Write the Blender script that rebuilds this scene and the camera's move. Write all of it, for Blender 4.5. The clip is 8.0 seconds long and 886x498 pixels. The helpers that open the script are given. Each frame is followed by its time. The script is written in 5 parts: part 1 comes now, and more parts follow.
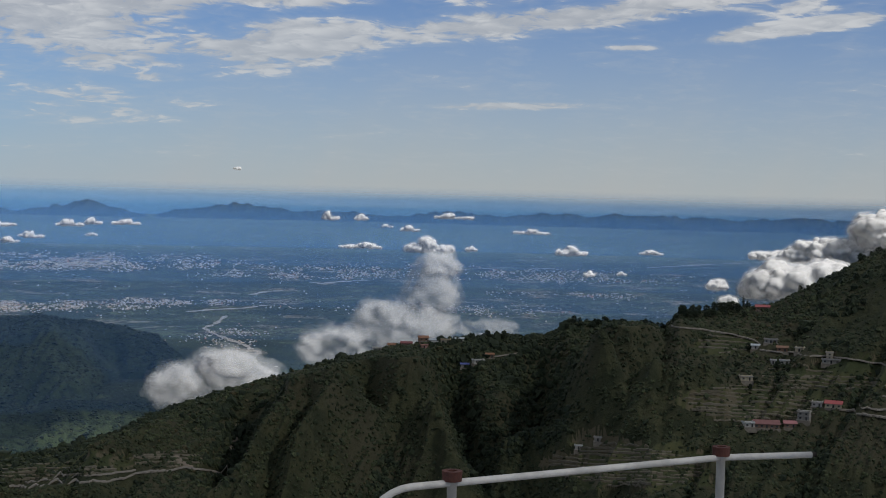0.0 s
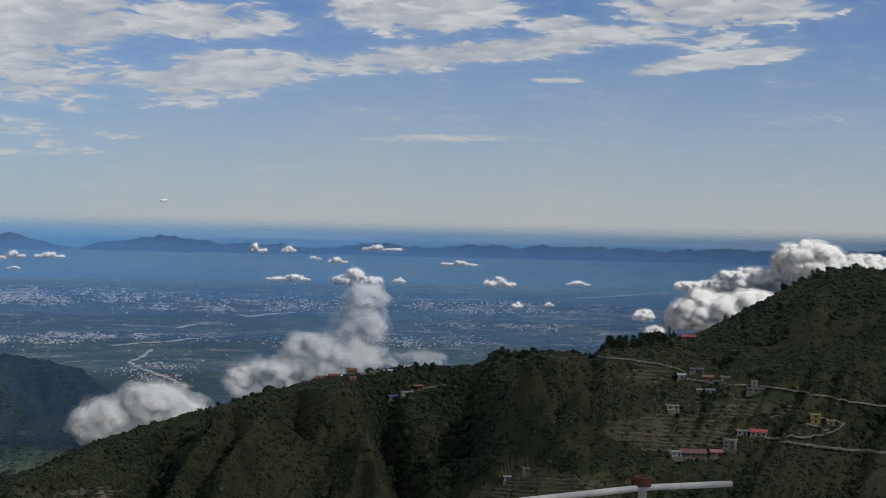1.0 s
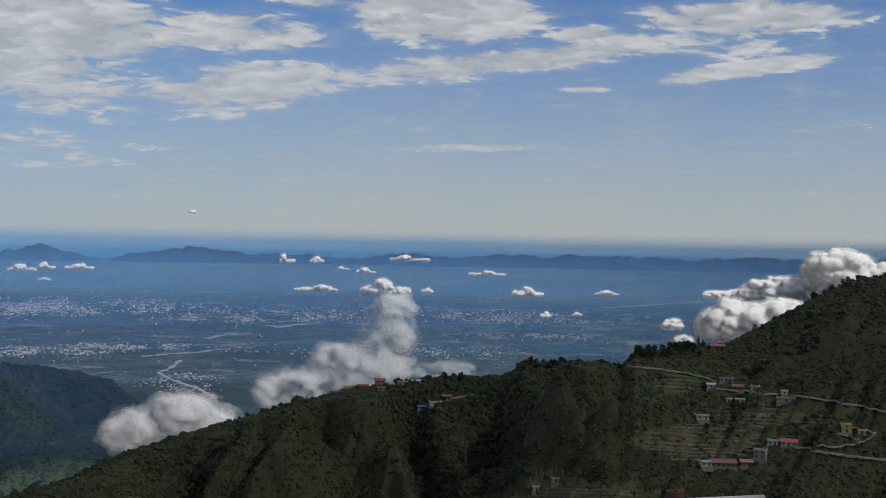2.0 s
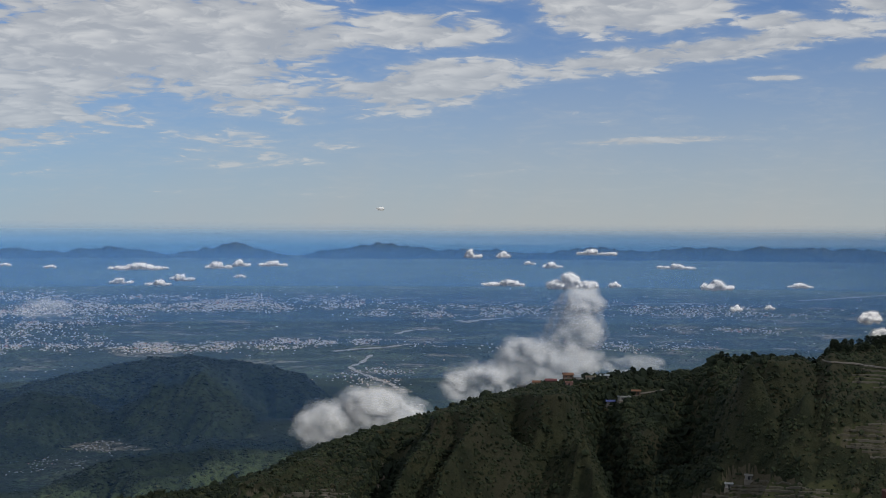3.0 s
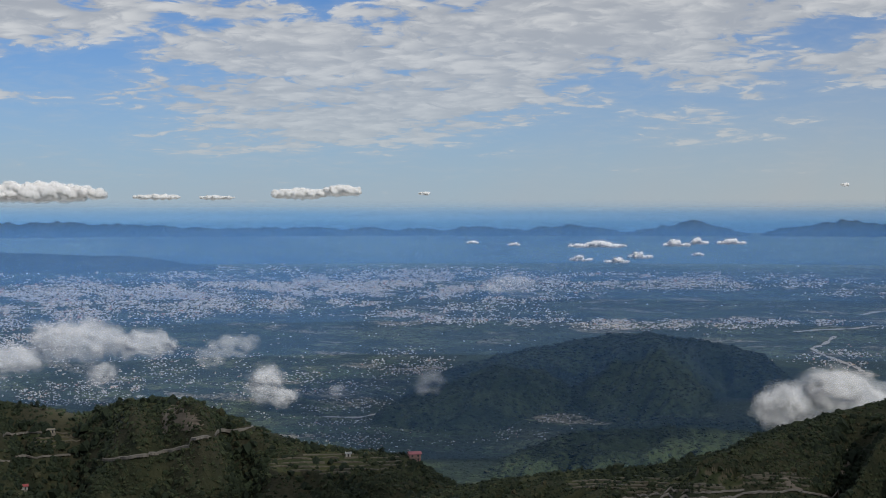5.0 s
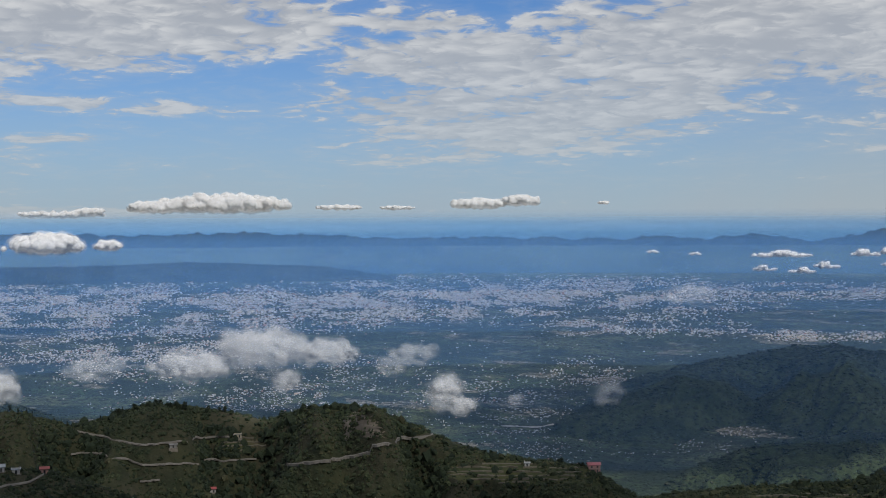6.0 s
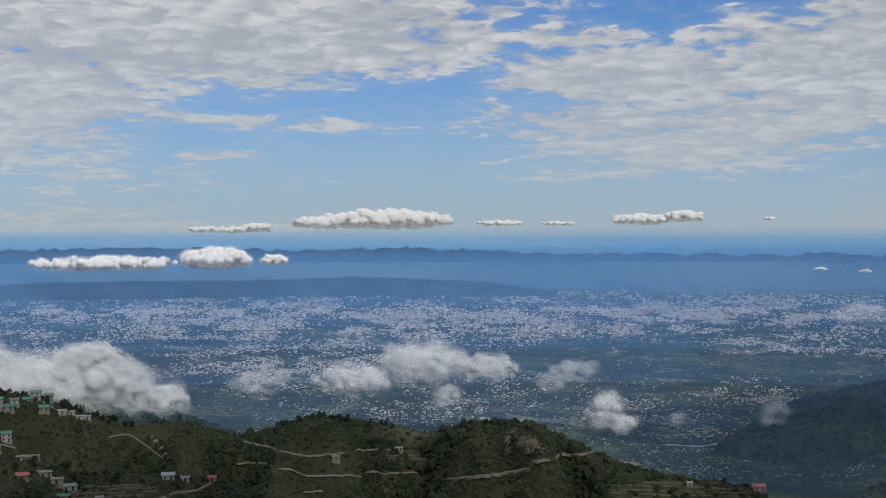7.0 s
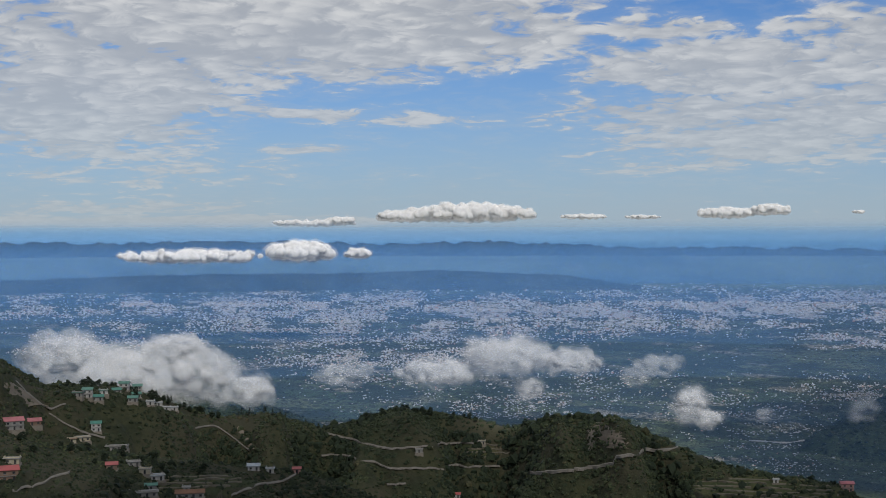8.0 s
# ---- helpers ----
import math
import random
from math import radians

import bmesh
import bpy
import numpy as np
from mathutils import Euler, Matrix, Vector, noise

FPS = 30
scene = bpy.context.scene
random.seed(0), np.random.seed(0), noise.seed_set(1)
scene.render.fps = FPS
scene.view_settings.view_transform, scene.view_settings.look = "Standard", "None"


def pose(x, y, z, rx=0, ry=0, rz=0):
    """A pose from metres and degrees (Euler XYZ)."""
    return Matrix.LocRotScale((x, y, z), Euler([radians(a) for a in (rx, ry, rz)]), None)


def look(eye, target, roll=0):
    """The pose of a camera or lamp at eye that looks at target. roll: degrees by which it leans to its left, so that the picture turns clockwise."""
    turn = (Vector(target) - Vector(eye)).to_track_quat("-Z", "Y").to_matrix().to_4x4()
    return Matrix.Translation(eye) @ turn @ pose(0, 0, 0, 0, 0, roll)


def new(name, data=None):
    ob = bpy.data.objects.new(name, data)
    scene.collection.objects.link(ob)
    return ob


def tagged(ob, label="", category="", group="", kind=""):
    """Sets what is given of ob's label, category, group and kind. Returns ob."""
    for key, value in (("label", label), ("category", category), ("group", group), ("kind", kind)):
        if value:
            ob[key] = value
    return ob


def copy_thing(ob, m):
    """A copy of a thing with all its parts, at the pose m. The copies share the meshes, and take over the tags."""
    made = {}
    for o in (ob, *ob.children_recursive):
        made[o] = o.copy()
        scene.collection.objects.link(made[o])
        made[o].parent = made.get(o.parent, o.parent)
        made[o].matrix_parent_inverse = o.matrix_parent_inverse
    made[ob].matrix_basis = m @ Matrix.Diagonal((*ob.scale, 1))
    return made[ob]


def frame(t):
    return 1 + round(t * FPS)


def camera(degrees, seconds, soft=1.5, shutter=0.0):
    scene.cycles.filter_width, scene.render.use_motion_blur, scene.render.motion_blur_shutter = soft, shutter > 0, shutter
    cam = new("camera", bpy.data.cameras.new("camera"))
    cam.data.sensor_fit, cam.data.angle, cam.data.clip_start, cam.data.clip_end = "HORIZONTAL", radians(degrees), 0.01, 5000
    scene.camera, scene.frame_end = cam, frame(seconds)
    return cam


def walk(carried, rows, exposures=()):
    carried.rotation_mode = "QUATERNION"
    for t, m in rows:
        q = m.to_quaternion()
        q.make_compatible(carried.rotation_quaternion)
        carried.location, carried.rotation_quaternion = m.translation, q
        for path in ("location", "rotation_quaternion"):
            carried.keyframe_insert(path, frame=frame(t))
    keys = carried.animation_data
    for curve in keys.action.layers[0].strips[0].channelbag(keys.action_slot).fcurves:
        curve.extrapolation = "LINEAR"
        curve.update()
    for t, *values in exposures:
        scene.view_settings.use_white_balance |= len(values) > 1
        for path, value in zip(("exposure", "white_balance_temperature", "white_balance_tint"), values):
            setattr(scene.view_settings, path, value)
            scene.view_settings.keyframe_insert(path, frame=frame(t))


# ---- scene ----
# The camera turns from a terrace high over a valley. Bearings are degrees to the right of +y, rises degrees above the eye's level.
EYE = 1.7
STEP = 0.4
cam = camera(35.62, 8.0, soft=1.0)
# seconds, sideways, ahead, up (in lengths of STEP metres), yaw, pitch, roll
ROWS = [
    (0, 0, 0, 0, -0.102, -2.182, -1.448),
    (0.5, 0.0224, -0.0009, 0.0045, -1.252, -1.299, -1.035),
    (1, 0.0617, -0.0019, 0.0092, -3.092, -0.797, -1.288),
    (2.5, -0.0209, -0.0013, 0.06, 0.721, -0.386, -0.557),
    (3, -0.1216, -0.0061, 0.055, 5.785, -0.718, -0.325),
    (3.5, -0.2264, -0.02, 0.045, 10.954, -1.100, -0.152),
    (4, -0.3291, -0.0411, 0.035, 15.951, -1.376, -0.163),
    (4.5, -0.4246, -0.0699, 0.025, 20.593, -1.604, -0.080),
    (6, -0.6364, -0.1619, 0.012, 32.040, -1.267, 0.268),
    (6.5, -0.7032, -0.2029, 0.0255, 35.830, -0.844, 0.251),
    (7, -0.7481, -0.2341, 0.0294, 38.717, -0.596, 0.135),
    (7.5, -0.7779, -0.2573, 0.025, 40.742, -0.644, 0.161),
    (8, -0.7974, -0.2731, 0.0203, 42.168, -0.857, 0.115),
]
walk(cam, [(t, pose(STEP * x, STEP * y, EYE + STEP * z, 90 + pitch, roll, yaw)) for t, x, y, z, yaw, pitch, roll in ROWS])

# ---- world and sun ----
SUN_BEARING, SUN_RISE = 118.0, 42.0
scene.cycles.transparent_max_bounces = 48
scene.view_settings.exposure = 0.0
sun = new("sun", bpy.data.lights.new("sun", "SUN"))
sun.data.energy, sun.data.angle, sun.data.color = 3.8, radians(0.6), (1.0, 0.965, 0.91)
sb, sr = radians(SUN_BEARING), radians(SUN_RISE)
sun.matrix_world = look((0, 0, 600), (-math.sin(sb) * math.cos(sr), -math.cos(sb) * math.cos(sr), 600 - math.sin(sr)))


class Nodes:
    """Short hand for node trees."""

    def __init__(self, tree):
        self.tree = tree
        tree.nodes.clear()

    def add(self, kind, **sets):
        n = self.tree.nodes.new(kind)
        for key, value in sets.items():
            if key == "operation":
                n.operation = value
            elif key == "blend_type":
                n.blend_type = value
            elif key == "data_type":
                n.data_type = value
            elif key == "sky_type":
                n.sky_type = value
        return n

    def put(self, socket, value):
        if isinstance(value, bpy.types.NodeSocket):
            self.tree.links.new(value, socket)
        elif isinstance(value, (tuple, list)) and len(value) == 3 and len(socket.default_value) == 4:
            socket.default_value = (*value, 1)
        else:
            socket.default_value = value

    def math(self, op, a, b=0.0, c=0.0, clamp=False):
        n = self.add("ShaderNodeMath", operation=op)
        n.use_clamp = clamp
        for s, v in zip(n.inputs, (a, b, c)):
            self.put(s, v)
        return n.outputs[0]

    def step(self, x, lo, hi):
        """Smooth step of x from lo to hi."""
        n = self.add("ShaderNodeMapRange")
        n.interpolation_type = "SMOOTHSTEP"
        for i, v in enumerate((x, lo, hi, 0.0, 1.0)):
            self.put(n.inputs[i], v)
        return n.outputs[0]

    def mix(self, fac, a, b, blend="MIX"):
        n = self.add("ShaderNodeMix", data_type="RGBA", blend_type=blend)
        self.put(n.inputs[0], fac)
        self.put(n.inputs[6], a)
        self.put(n.inputs[7], b)
        return n.outputs[2]

    def noise(self, vector, scale, detail=4.0, rough=0.55, warp=0.0):
        n = self.add("ShaderNodeTexNoise")
        if vector is not None:
            self.put(n.inputs["Vector"], vector)
        for key, v in (("Scale", scale), ("Detail", detail), ("Roughness", rough), ("Distortion", warp)):
            self.put(n.inputs[key], v)
        return n.outputs["Fac"]

    def xyz(self, x, y, z):
        n = self.add("ShaderNodeCombineXYZ")
        for s, v in zip(n.inputs, (x, y, z)):
            self.put(s, v)
        return n.outputs[0]

    def split(self, v):
        n = self.add("ShaderNodeSeparateXYZ")
        self.put(n.inputs[0], v)
        return n.outputs

    def coords(self, which="Object"):
        return self.add("ShaderNodeTexCoord").outputs[which]

    def bump(self, height, strength, distance):
        n = self.add("ShaderNodeBump")
        self.put(n.inputs["Strength"], strength)
        self.put(n.inputs["Distance"], distance)
        self.put(n.inputs["Height"], height)
        return n.outputs[0]


# cloud fields of the high sheet: bearing, rise, half width, half height, slope, weight
FIELDS_RIGHT = [
    (-15.4, 7.84, 5.2, 1.76, 0.05, 1.2), (-6.8, 8.31, 3.1, 0.7, 0.0, 0.95), (1.8, 9.16, 3.5, 0.99, -0.05, 1.2), (4.9, 7.42, 7.3, 0.5, 0.12, 1.0), (14.1, 9.17, 3.5, 0.66, 0.0, 1.1),
    (14.0, 7.06, 3.3, 0.31, 0.12, 0.95), (7.6, 8.49, 1.8, 0.35, 0.0, 0.8), (-6.8, 6.01, 3.8, 0.85, 0.1, 1.05), (-13.4, 5.5, 3.1, 0.7, 0.0, 0.8), (-12.0, 4.55, 1.2, 0.19, 0.0, 0.6),
    (3.1, 3.79, 3.3, 0.14, 0.02, 0.85), (-14.3, 3.38, 3.5, 0.66, 0.0, 0.5), (7.7, 6.27, 0.9, 0.14, 0.0, 0.75), (-3.1, 9.71, 2.1, 0.28, 0.0, 0.8), (14.4, 8.17, 2.8, 0.59, 0.05, 0.6),
]
FIELDS_MIDDLE = [
    (-19.1, 7.5, 8.0, 2.0, 0.02, 1.2), (-26.5, 4.39, 8.2, 1.53, 0.12, 1.0), (-32.0, 6.38, 3.5, 1.17, 0.0, 0.95), (-13.3, 5.46, 3.1, 0.52, 0.08, 0.8), (-32.5, 4.14, 1.9, 0.59, 0.0, 0.8),
    (-29.7, 6.56, 6.3, 1.06, -0.08, 1.0), (-33.0, 4.85, 4.5, 0.94, 0.0, 0.9), (-27.0, 3.98, 6.1, 0.82, 0.1, 0.8), (-33.5, 8.07, 3.1, 0.66, 0.0, 0.8), (-35.8, 6.24, 1.6, 0.38, 0.0, 0.8),
]
FIELDS_LEFT = [
    (-44.7, 7.83, 8.0, 1.53, 0.06, 1.15), (-47.4, 4.64, 7.5, 0.33, -0.03, 0.62), (-47.8, 3.29, 2.3, 0.23, 0.0, 0.65), (-49.5, 8.2, 12.5, 2.1, 0.05, 1.2), (-57.1, 5.16, 6.6, 2.11, 0.05, 1.1),
    (-53.4, 0.29, 8.5, 0.26, 0.0, 1.1), (-55.6, 0.87, 5.2, 0.33, 0.0, 0.75), (-54.5, 2.47, 7.5, 0.94, 0.0, 0.5),
]
HAZE_COLOUR = (0.415, 0.435, 0.44)
world = bpy.data.worlds.new("sky")
scene.world = world
world.use_nodes = True
w = Nodes(world.node_tree)
view = w.coords("Generated")
dx, dy, dz = w.split(view)
bearing = w.math("MULTIPLY", w.math("ARCTAN2", dx, dy), 180 / math.pi)
rise = w.math("MULTIPLY", w.math("ARCSINE", dz), 180 / math.pi)
air = w.add("ShaderNodeTexSky", sky_type="NISHITA")
air.sun_disc, air.sun_elevation, air.sun_rotation = False, sr, sb
air.altitude, air.air_density, air.dust_density, air.ozone_density = 2000, 1.0, 0.3, 3.0
sky_light = w.mix(1.0, air.outputs[0], (0.029, 0.054, 0.083), "MULTIPLY")
# pale dust near the horizon, in faint uneven shafts
thin = w.math("ADD", -0.082, w.math("MULTIPLY", w.step(bearing, 4.0, -34.0), -0.03))
up_there = w.math("MAXIMUM", rise, 0.0)
dust = w.math("POWER", 2.718, w.math("MULTIPLY", w.math("MULTIPLY", up_there, w.math("ADD", 1.0, w.math("MULTIPLY", up_there, 0.13))), thin))
lean = w.math("ADD", bearing, w.math("MULTIPLY", rise, -0.7))
shafts = w.noise(w.xyz(w.math("MULTIPLY", lean, 0.22), w.math("MULTIPLY", rise, 0.04), 0.0), 1.0, 3.0)
dust = w.math("MULTIPLY", dust, w.math("ADD", 0.80, w.math("MULTIPLY", shafts, 0.30)), clamp=True)
sky_light = w.mix(dust, sky_light, w.mix(w.step(bearing, 2.0, -30.0), HAZE_COLOUR, (0.355, 0.43, 0.50)))
cover = None
for b, r, hw, hh, slope, weight in FIELDS_RIGHT + FIELDS_MIDDLE + FIELDS_LEFT:
    u = w.math("SUBTRACT", bearing, b)
    v = w.math("SUBTRACT", w.math("SUBTRACT", rise, r), w.math("MULTIPLY", u, slope))
    q = w.math("ADD", w.math("POWER", w.math("ABSOLUTE", w.math("DIVIDE", u, hw)), 2.0), w.math("POWER", w.math("ABSOLUTE", w.math("DIVIDE", v, hh)), 2.0))
    m = w.math("MULTIPLY", w.math("SUBTRACT", 1.0, w.math("MULTIPLY", q, 0.42), clamp=True), weight)
    cover = m if cover is None else w.math("MAXIMUM", cover, m)
# away from the valley the same broken sheet goes on
beyond = w.math("MAXIMUM", w.step(rise, 11.0, 16.0), w.step(w.math("ABSOLUTE", w.math("ADD", bearing, 20.0)), 46.0, 60.0))
cover = w.math("MAXIMUM", cover, w.math("MULTIPLY", beyond, w.math("MULTIPLY", w.step(rise, 2.0, 6.0), 0.62)))
# the sheet lies level overhead, so its pattern narrows towards the horizon
slant = w.math("ADD", w.math("MAXIMUM", dz, 0.0), 0.15)
drift = w.xyz(w.math("DIVIDE", dx, slant), w.math("DIVIDE", dy, slant), 0.0)
fleece = w.noise(drift, 3.6, 5.0, 0.55, 0.8)
grain = w.noise(drift, 11.0, 7.0, 0.58, 0.9)
puff = w.add("ShaderNodeTexVoronoi")
puff.feature = "SMOOTH_F1"
nudge = w.add("ShaderNodeVectorMath", operation="MULTIPLY_ADD")
w.put(nudge.inputs[0], w.xyz(grain, fleece, 0.0))
nudge.inputs[1].default_value = (0.22, 0.26, 0.0)
w.put(nudge.inputs[2], drift)
w.put(puff.inputs["Vector"], nudge.outputs[0])
w.put(puff.inputs["Scale"], 13.0)
w.put(puff.inputs["Smoothness"], 0.5)
cells = w.math("SUBTRACT", 0.5, puff.outputs["Distance"])
body = w.math("ADD", cover, w.math("ADD", w.math("MULTIPLY", w.math("SUBTRACT", fleece, 0.5), 2.0), w.math("MULTIPLY", w.math("SUBTRACT", grain, 0.5), 1.5)))
body = w.math("ADD", body, w.math("MULTIPLY", cells, 0.22))
dense = w.math("MULTIPLY", w.step(body, 0.40, 0.74), w.step(rise, -0.1, 0.15))
shade = w.math("ADD", w.math("ADD", w.math("MULTIPLY", fleece, 0.45), w.math("MULTIPLY", grain, 0.40)), w.math("MULTIPLY", cells, 0.20))
cloud_light = w.mix(w.step(shade, 0.33, 0.60), (0.39, 0.41, 0.44), (0.68, 0.68, 0.67))
cloud_light = w.mix(w.math("MULTIPLY", dust, 0.75), cloud_light, (0.47, 0.485, 0.49))
veil = w.math("MULTIPLY", w.step(body, -0.15, 0.75), w.step(rise, 0.0, 2.0))
sky_light = w.mix(w.math("MULTIPLY", veil, 0.22), sky_light, (0.47, 0.50, 0.52))
sky_light = w.mix(w.math("MULTIPLY", dense, w.math("SUBTRACT", 0.95, w.math("MULTIPLY", dust, 0.55))), sky_light, cloud_light)
back = w.add("ShaderNodeBackground")
w.put(back.inputs["Color"], sky_light)
w.tree.links.new(back.outputs[0], w.add("ShaderNodeOutputWorld").inputs[0])


# ---- materials ----
def material(name):
    m = bpy.data.materials.new(name)
    m.use_nodes = True
    return m, Nodes(m.node_tree)


def finish(m, n, colour, rough=0.9, normal=None, metal=0.0):
    b = n.add("ShaderNodeBsdfPrincipled")
    n.put(b.inputs["Base Color"], colour)
    n.put(b.inputs["Roughness"], rough)
    n.put(b.inputs["Metallic"], metal)
    b.inputs["Specular IOR Level"].default_value = 0.25
    if normal is not None:
        n.put(b.inputs["Normal"], normal)
    n.tree.links.new(b.outputs[0], n.add("ShaderNodeOutputMaterial").inputs[0])
    return m


def plain_paint(name, colour, rough=0.7, wear=0.25, size=0.6, metal=0.0):
    """Weathered paint, plaster or sheet: two scales of stain."""
    m, n = material(name)
    p = n.coords()
    a = n.noise(p, 1.0 / size, 6.0, 0.65)
    b = n.noise(p, 7.0 / size, 3.0)
    rnd = n.add("ShaderNodeObjectInfo").outputs["Random"]
    dark = tuple(c * (1 - wear) for c in colour)
    c = n.mix(n.step(a, 0.35, 0.7), colour, dark)
    c = n.mix(n.math("MULTIPLY", b, 0.3), c, tuple(c0 * 0.75 for c0 in colour))
    c = n.mix(n.math("MULTIPLY", rnd, 0.22), c, (0.25, 0.23, 0.2))
    return finish(m, n, c, rough, n.bump(b, 0.3, 0.01), metal)


def hill_cover():
    """Scrub, dry grass and bare earth on the slopes."""
    m, n = material("hillside_scrub")
    p = n.coords()
    big, mid, fine = n.noise(p, 0.012, 5.0), n.noise(p, 0.06, 6.0, 0.65), n.noise(p, 0.45, 5.0, 0.7)
    c = n.mix(n.step(mid, 0.36, 0.62), (0.022, 0.028, 0.013), (0.054, 0.055, 0.026))
    c = n.mix(n.math("MULTIPLY", n.step(big, 0.45, 0.60), 0.8), c, (0.062, 0.055, 0.033))
    steep = n.split(n.add("ShaderNodeNewGeometry").outputs["Normal"])[2]
    bare = n.math("MULTIPLY", n.step(fine, 0.55, 0.72), n.step(steep, 0.85, 0.5))
    c = n.mix(n.math("MULTIPLY", bare, 0.5), c, (0.11, 0.092, 0.065))
    c = n.mix(n.math("MULTIPLY", fine, 0.5), c, (0.022, 0.030, 0.015))
    return finish(m, n, c, 0.95, n.bump(n.math("ADD", mid, fine), 0.8, 1.5))


def terrace_cover():
    """Grassy treads with dry stone edges."""
    m, n = material("terraced_field")
    p = n.coords()
    mid, fine = n.noise(p, 0.05, 5.0), n.noise(p, 0.6, 5.0, 0.7)
    c = n.mix(n.step(mid, 0.38, 0.62), (0.036, 0.048, 0.018), (0.072, 0.075, 0.030))
    c = n.mix(n.math("MULTIPLY", fine, 0.6), c, (0.03, 0.035, 0.016))
    steep = n.split(n.add("ShaderNodeNewGeometry").outputs["Normal"])[2]
    c = n.mix(n.math("MULTIPLY", n.step(steep, 0.7, 0.5), n.step(fine, 0.3, 0.5)), c, (0.10, 0.085, 0.055))
    return finish(m, n, c, 0.95, n.bump(fine, 0.7, 0.6))


def valley_cover():
    """Woods, fields and earth of the valley floor."""
    m, n = material("valley_land")
    p = n.coords()
    x, y, z = n.split(p)
    big = n.noise(p, 0.0022, 5.0, 0.6, 0.4)
    mid = n.noise(p, 0.011, 7.0, 0.68, 0.3)
    fine = n.noise(p, 0.09, 5.0, 0.7)
    c = n.mix(n.step(mid, 0.36, 0.62), (0.009, 0.019, 0.010), (0.032, 0.050, 0.021))
    plots = n.add("ShaderNodeTexVoronoi")
    n.put(plots.inputs["Vector"], n.xyz(n.math("MULTIPLY", x, 0.6), n.math("ADD", y, n.math("MULTIPLY", mid, 40.0)), 0.0))
    n.put(plots.inputs["Scale"], 0.022)
    tone = n.split(plots.outputs["Color"])
    crop = n.mix(tone[0], (0.036, 0.066, 0.026), (0.115, 0.125, 0.058))
    crop = n.mix(n.step(tone[1], 0.80, 0.84), crop, (0.23, 0.20, 0.15))
    crop = n.mix(n.step(tone[2], 0.55, 0.60), crop, (0.022, 0.036, 0.017))
    field = n.math("MULTIPLY", n.step(big, 0.27, 0.45), n.step(mid, 0.42, 0.52))
    c = n.mix(n.math("MULTIPLY", field, 0.85), c, crop)
    earth = n.math("MULTIPLY", n.step(fine, 0.60, 0.70), n.step(mid, 0.50, 0.62))
    c = n.mix(n.math("MULTIPLY", earth, 0.5), c, (0.16, 0.14, 0.105))
    c = n.mix(n.step(fine, 0.56, 0.40), c, (0.010, 0.018, 0.010))
    speck = n.noise(p, 0.35, 3.0, 0.7)
    c = n.mix(n.math("MULTIPLY", n.step(speck, 0.58, 0.42), 0.6), c, (0.012, 0.020, 0.011))
    # open farmland towards the far range
    away = n.math("POWER", n.math("ADD", n.math("MULTIPLY", x, x), n.math("MULTIPLY", y, y)), 0.5)
    open_land = n.math("MULTIPLY", n.step(away, 3700.0, 4250.0), n.math("ADD", 0.35, n.math("MULTIPLY", n.step(big, 0.35, 0.6), 0.5)))
    c = n.mix(open_land, c, (0.10, 0.135, 0.075))
    return finish(m, n, c, 0.95, n.bump(fine, 0.6, 3.0))


def forest_cover(name, dark, light, scale):
    m, n = material(name)
    p = n.coords()
    mid, fine = n.noise(p, scale, 6.0, 0.65), n.noise(p, scale * 9, 5.0, 0.7)
    c = n.mix(n.step(mid, 0.38, 0.64), dark, light)
    c = n.mix(n.step(fine, 0.55, 0.3), c, tuple(v * 0.55 for v in dark))
    return finish(m, n, c, 0.95, n.bump(n.math("ADD", mid, fine), 0.9, 6.0))


def leaf_cover(name, a, b, dry):
    """Foliage: every clump its own green."""
    m, n = material(name)
    g = n.add("ShaderNodeNewGeometry").outputs["Random Per Island"]
    fine = n.noise(n.coords(), 1.4, 4.0, 0.7)
    wide = n.noise(n.coords(), 0.011, 4.0, 0.6)
    c = n.mix(n.math("MULTIPLY", g, n.math("ADD", 0.35, n.math("MULTIPLY", n.step(wide, 0.38, 0.62), 0.75)), clamp=True), a, b)
    c = n.mix(n.math("MULTIPLY", n.step(g, 0.86, 0.95), n.step(wide, 0.42, 0.6)), c, dry)
    c = n.mix(n.step(fine, 0.62, 0.35), c, tuple(v * 0.45 for v in a))
    return finish(m, n, c, 0.8)


def town_walls():
    """Whitewash, cement and brick, house by house."""
    m, n = material("town_plaster")
    g = n.add("ShaderNodeNewGeometry").outputs["Random Per Island"]
    ramp = n.add("ShaderNodeValToRGB")
    ramp.color_ramp.interpolation = "CONSTANT"
    stops = [(0.0, (0.361, 0.348, 0.328)), (0.3, (0.344, 0.328, 0.303)), (0.5, (0.451, 0.443, 0.430)), (0.66, (0.410, 0.312, 0.230)),
             (0.76, (0.279, 0.271, 0.271)), (0.88, (0.492, 0.426, 0.328)), (0.95, (0.312, 0.156, 0.115))]
    while len(ramp.color_ramp.elements) < len(stops):
        ramp.color_ramp.elements.new(0.5)
    for e, (at, col) in zip(ramp.color_ramp.elements, stops):
        e.position, e.color = at, (*col, 1)
    n.put(ramp.inputs[0], g)
    fine = n.noise(n.coords(), 0.9, 3.0)
    return finish(m, n, n.mix(n.math("MULTIPLY", fine, 0.2), ramp.outputs[0], (0.26, 0.25, 0.25)), 0.85)


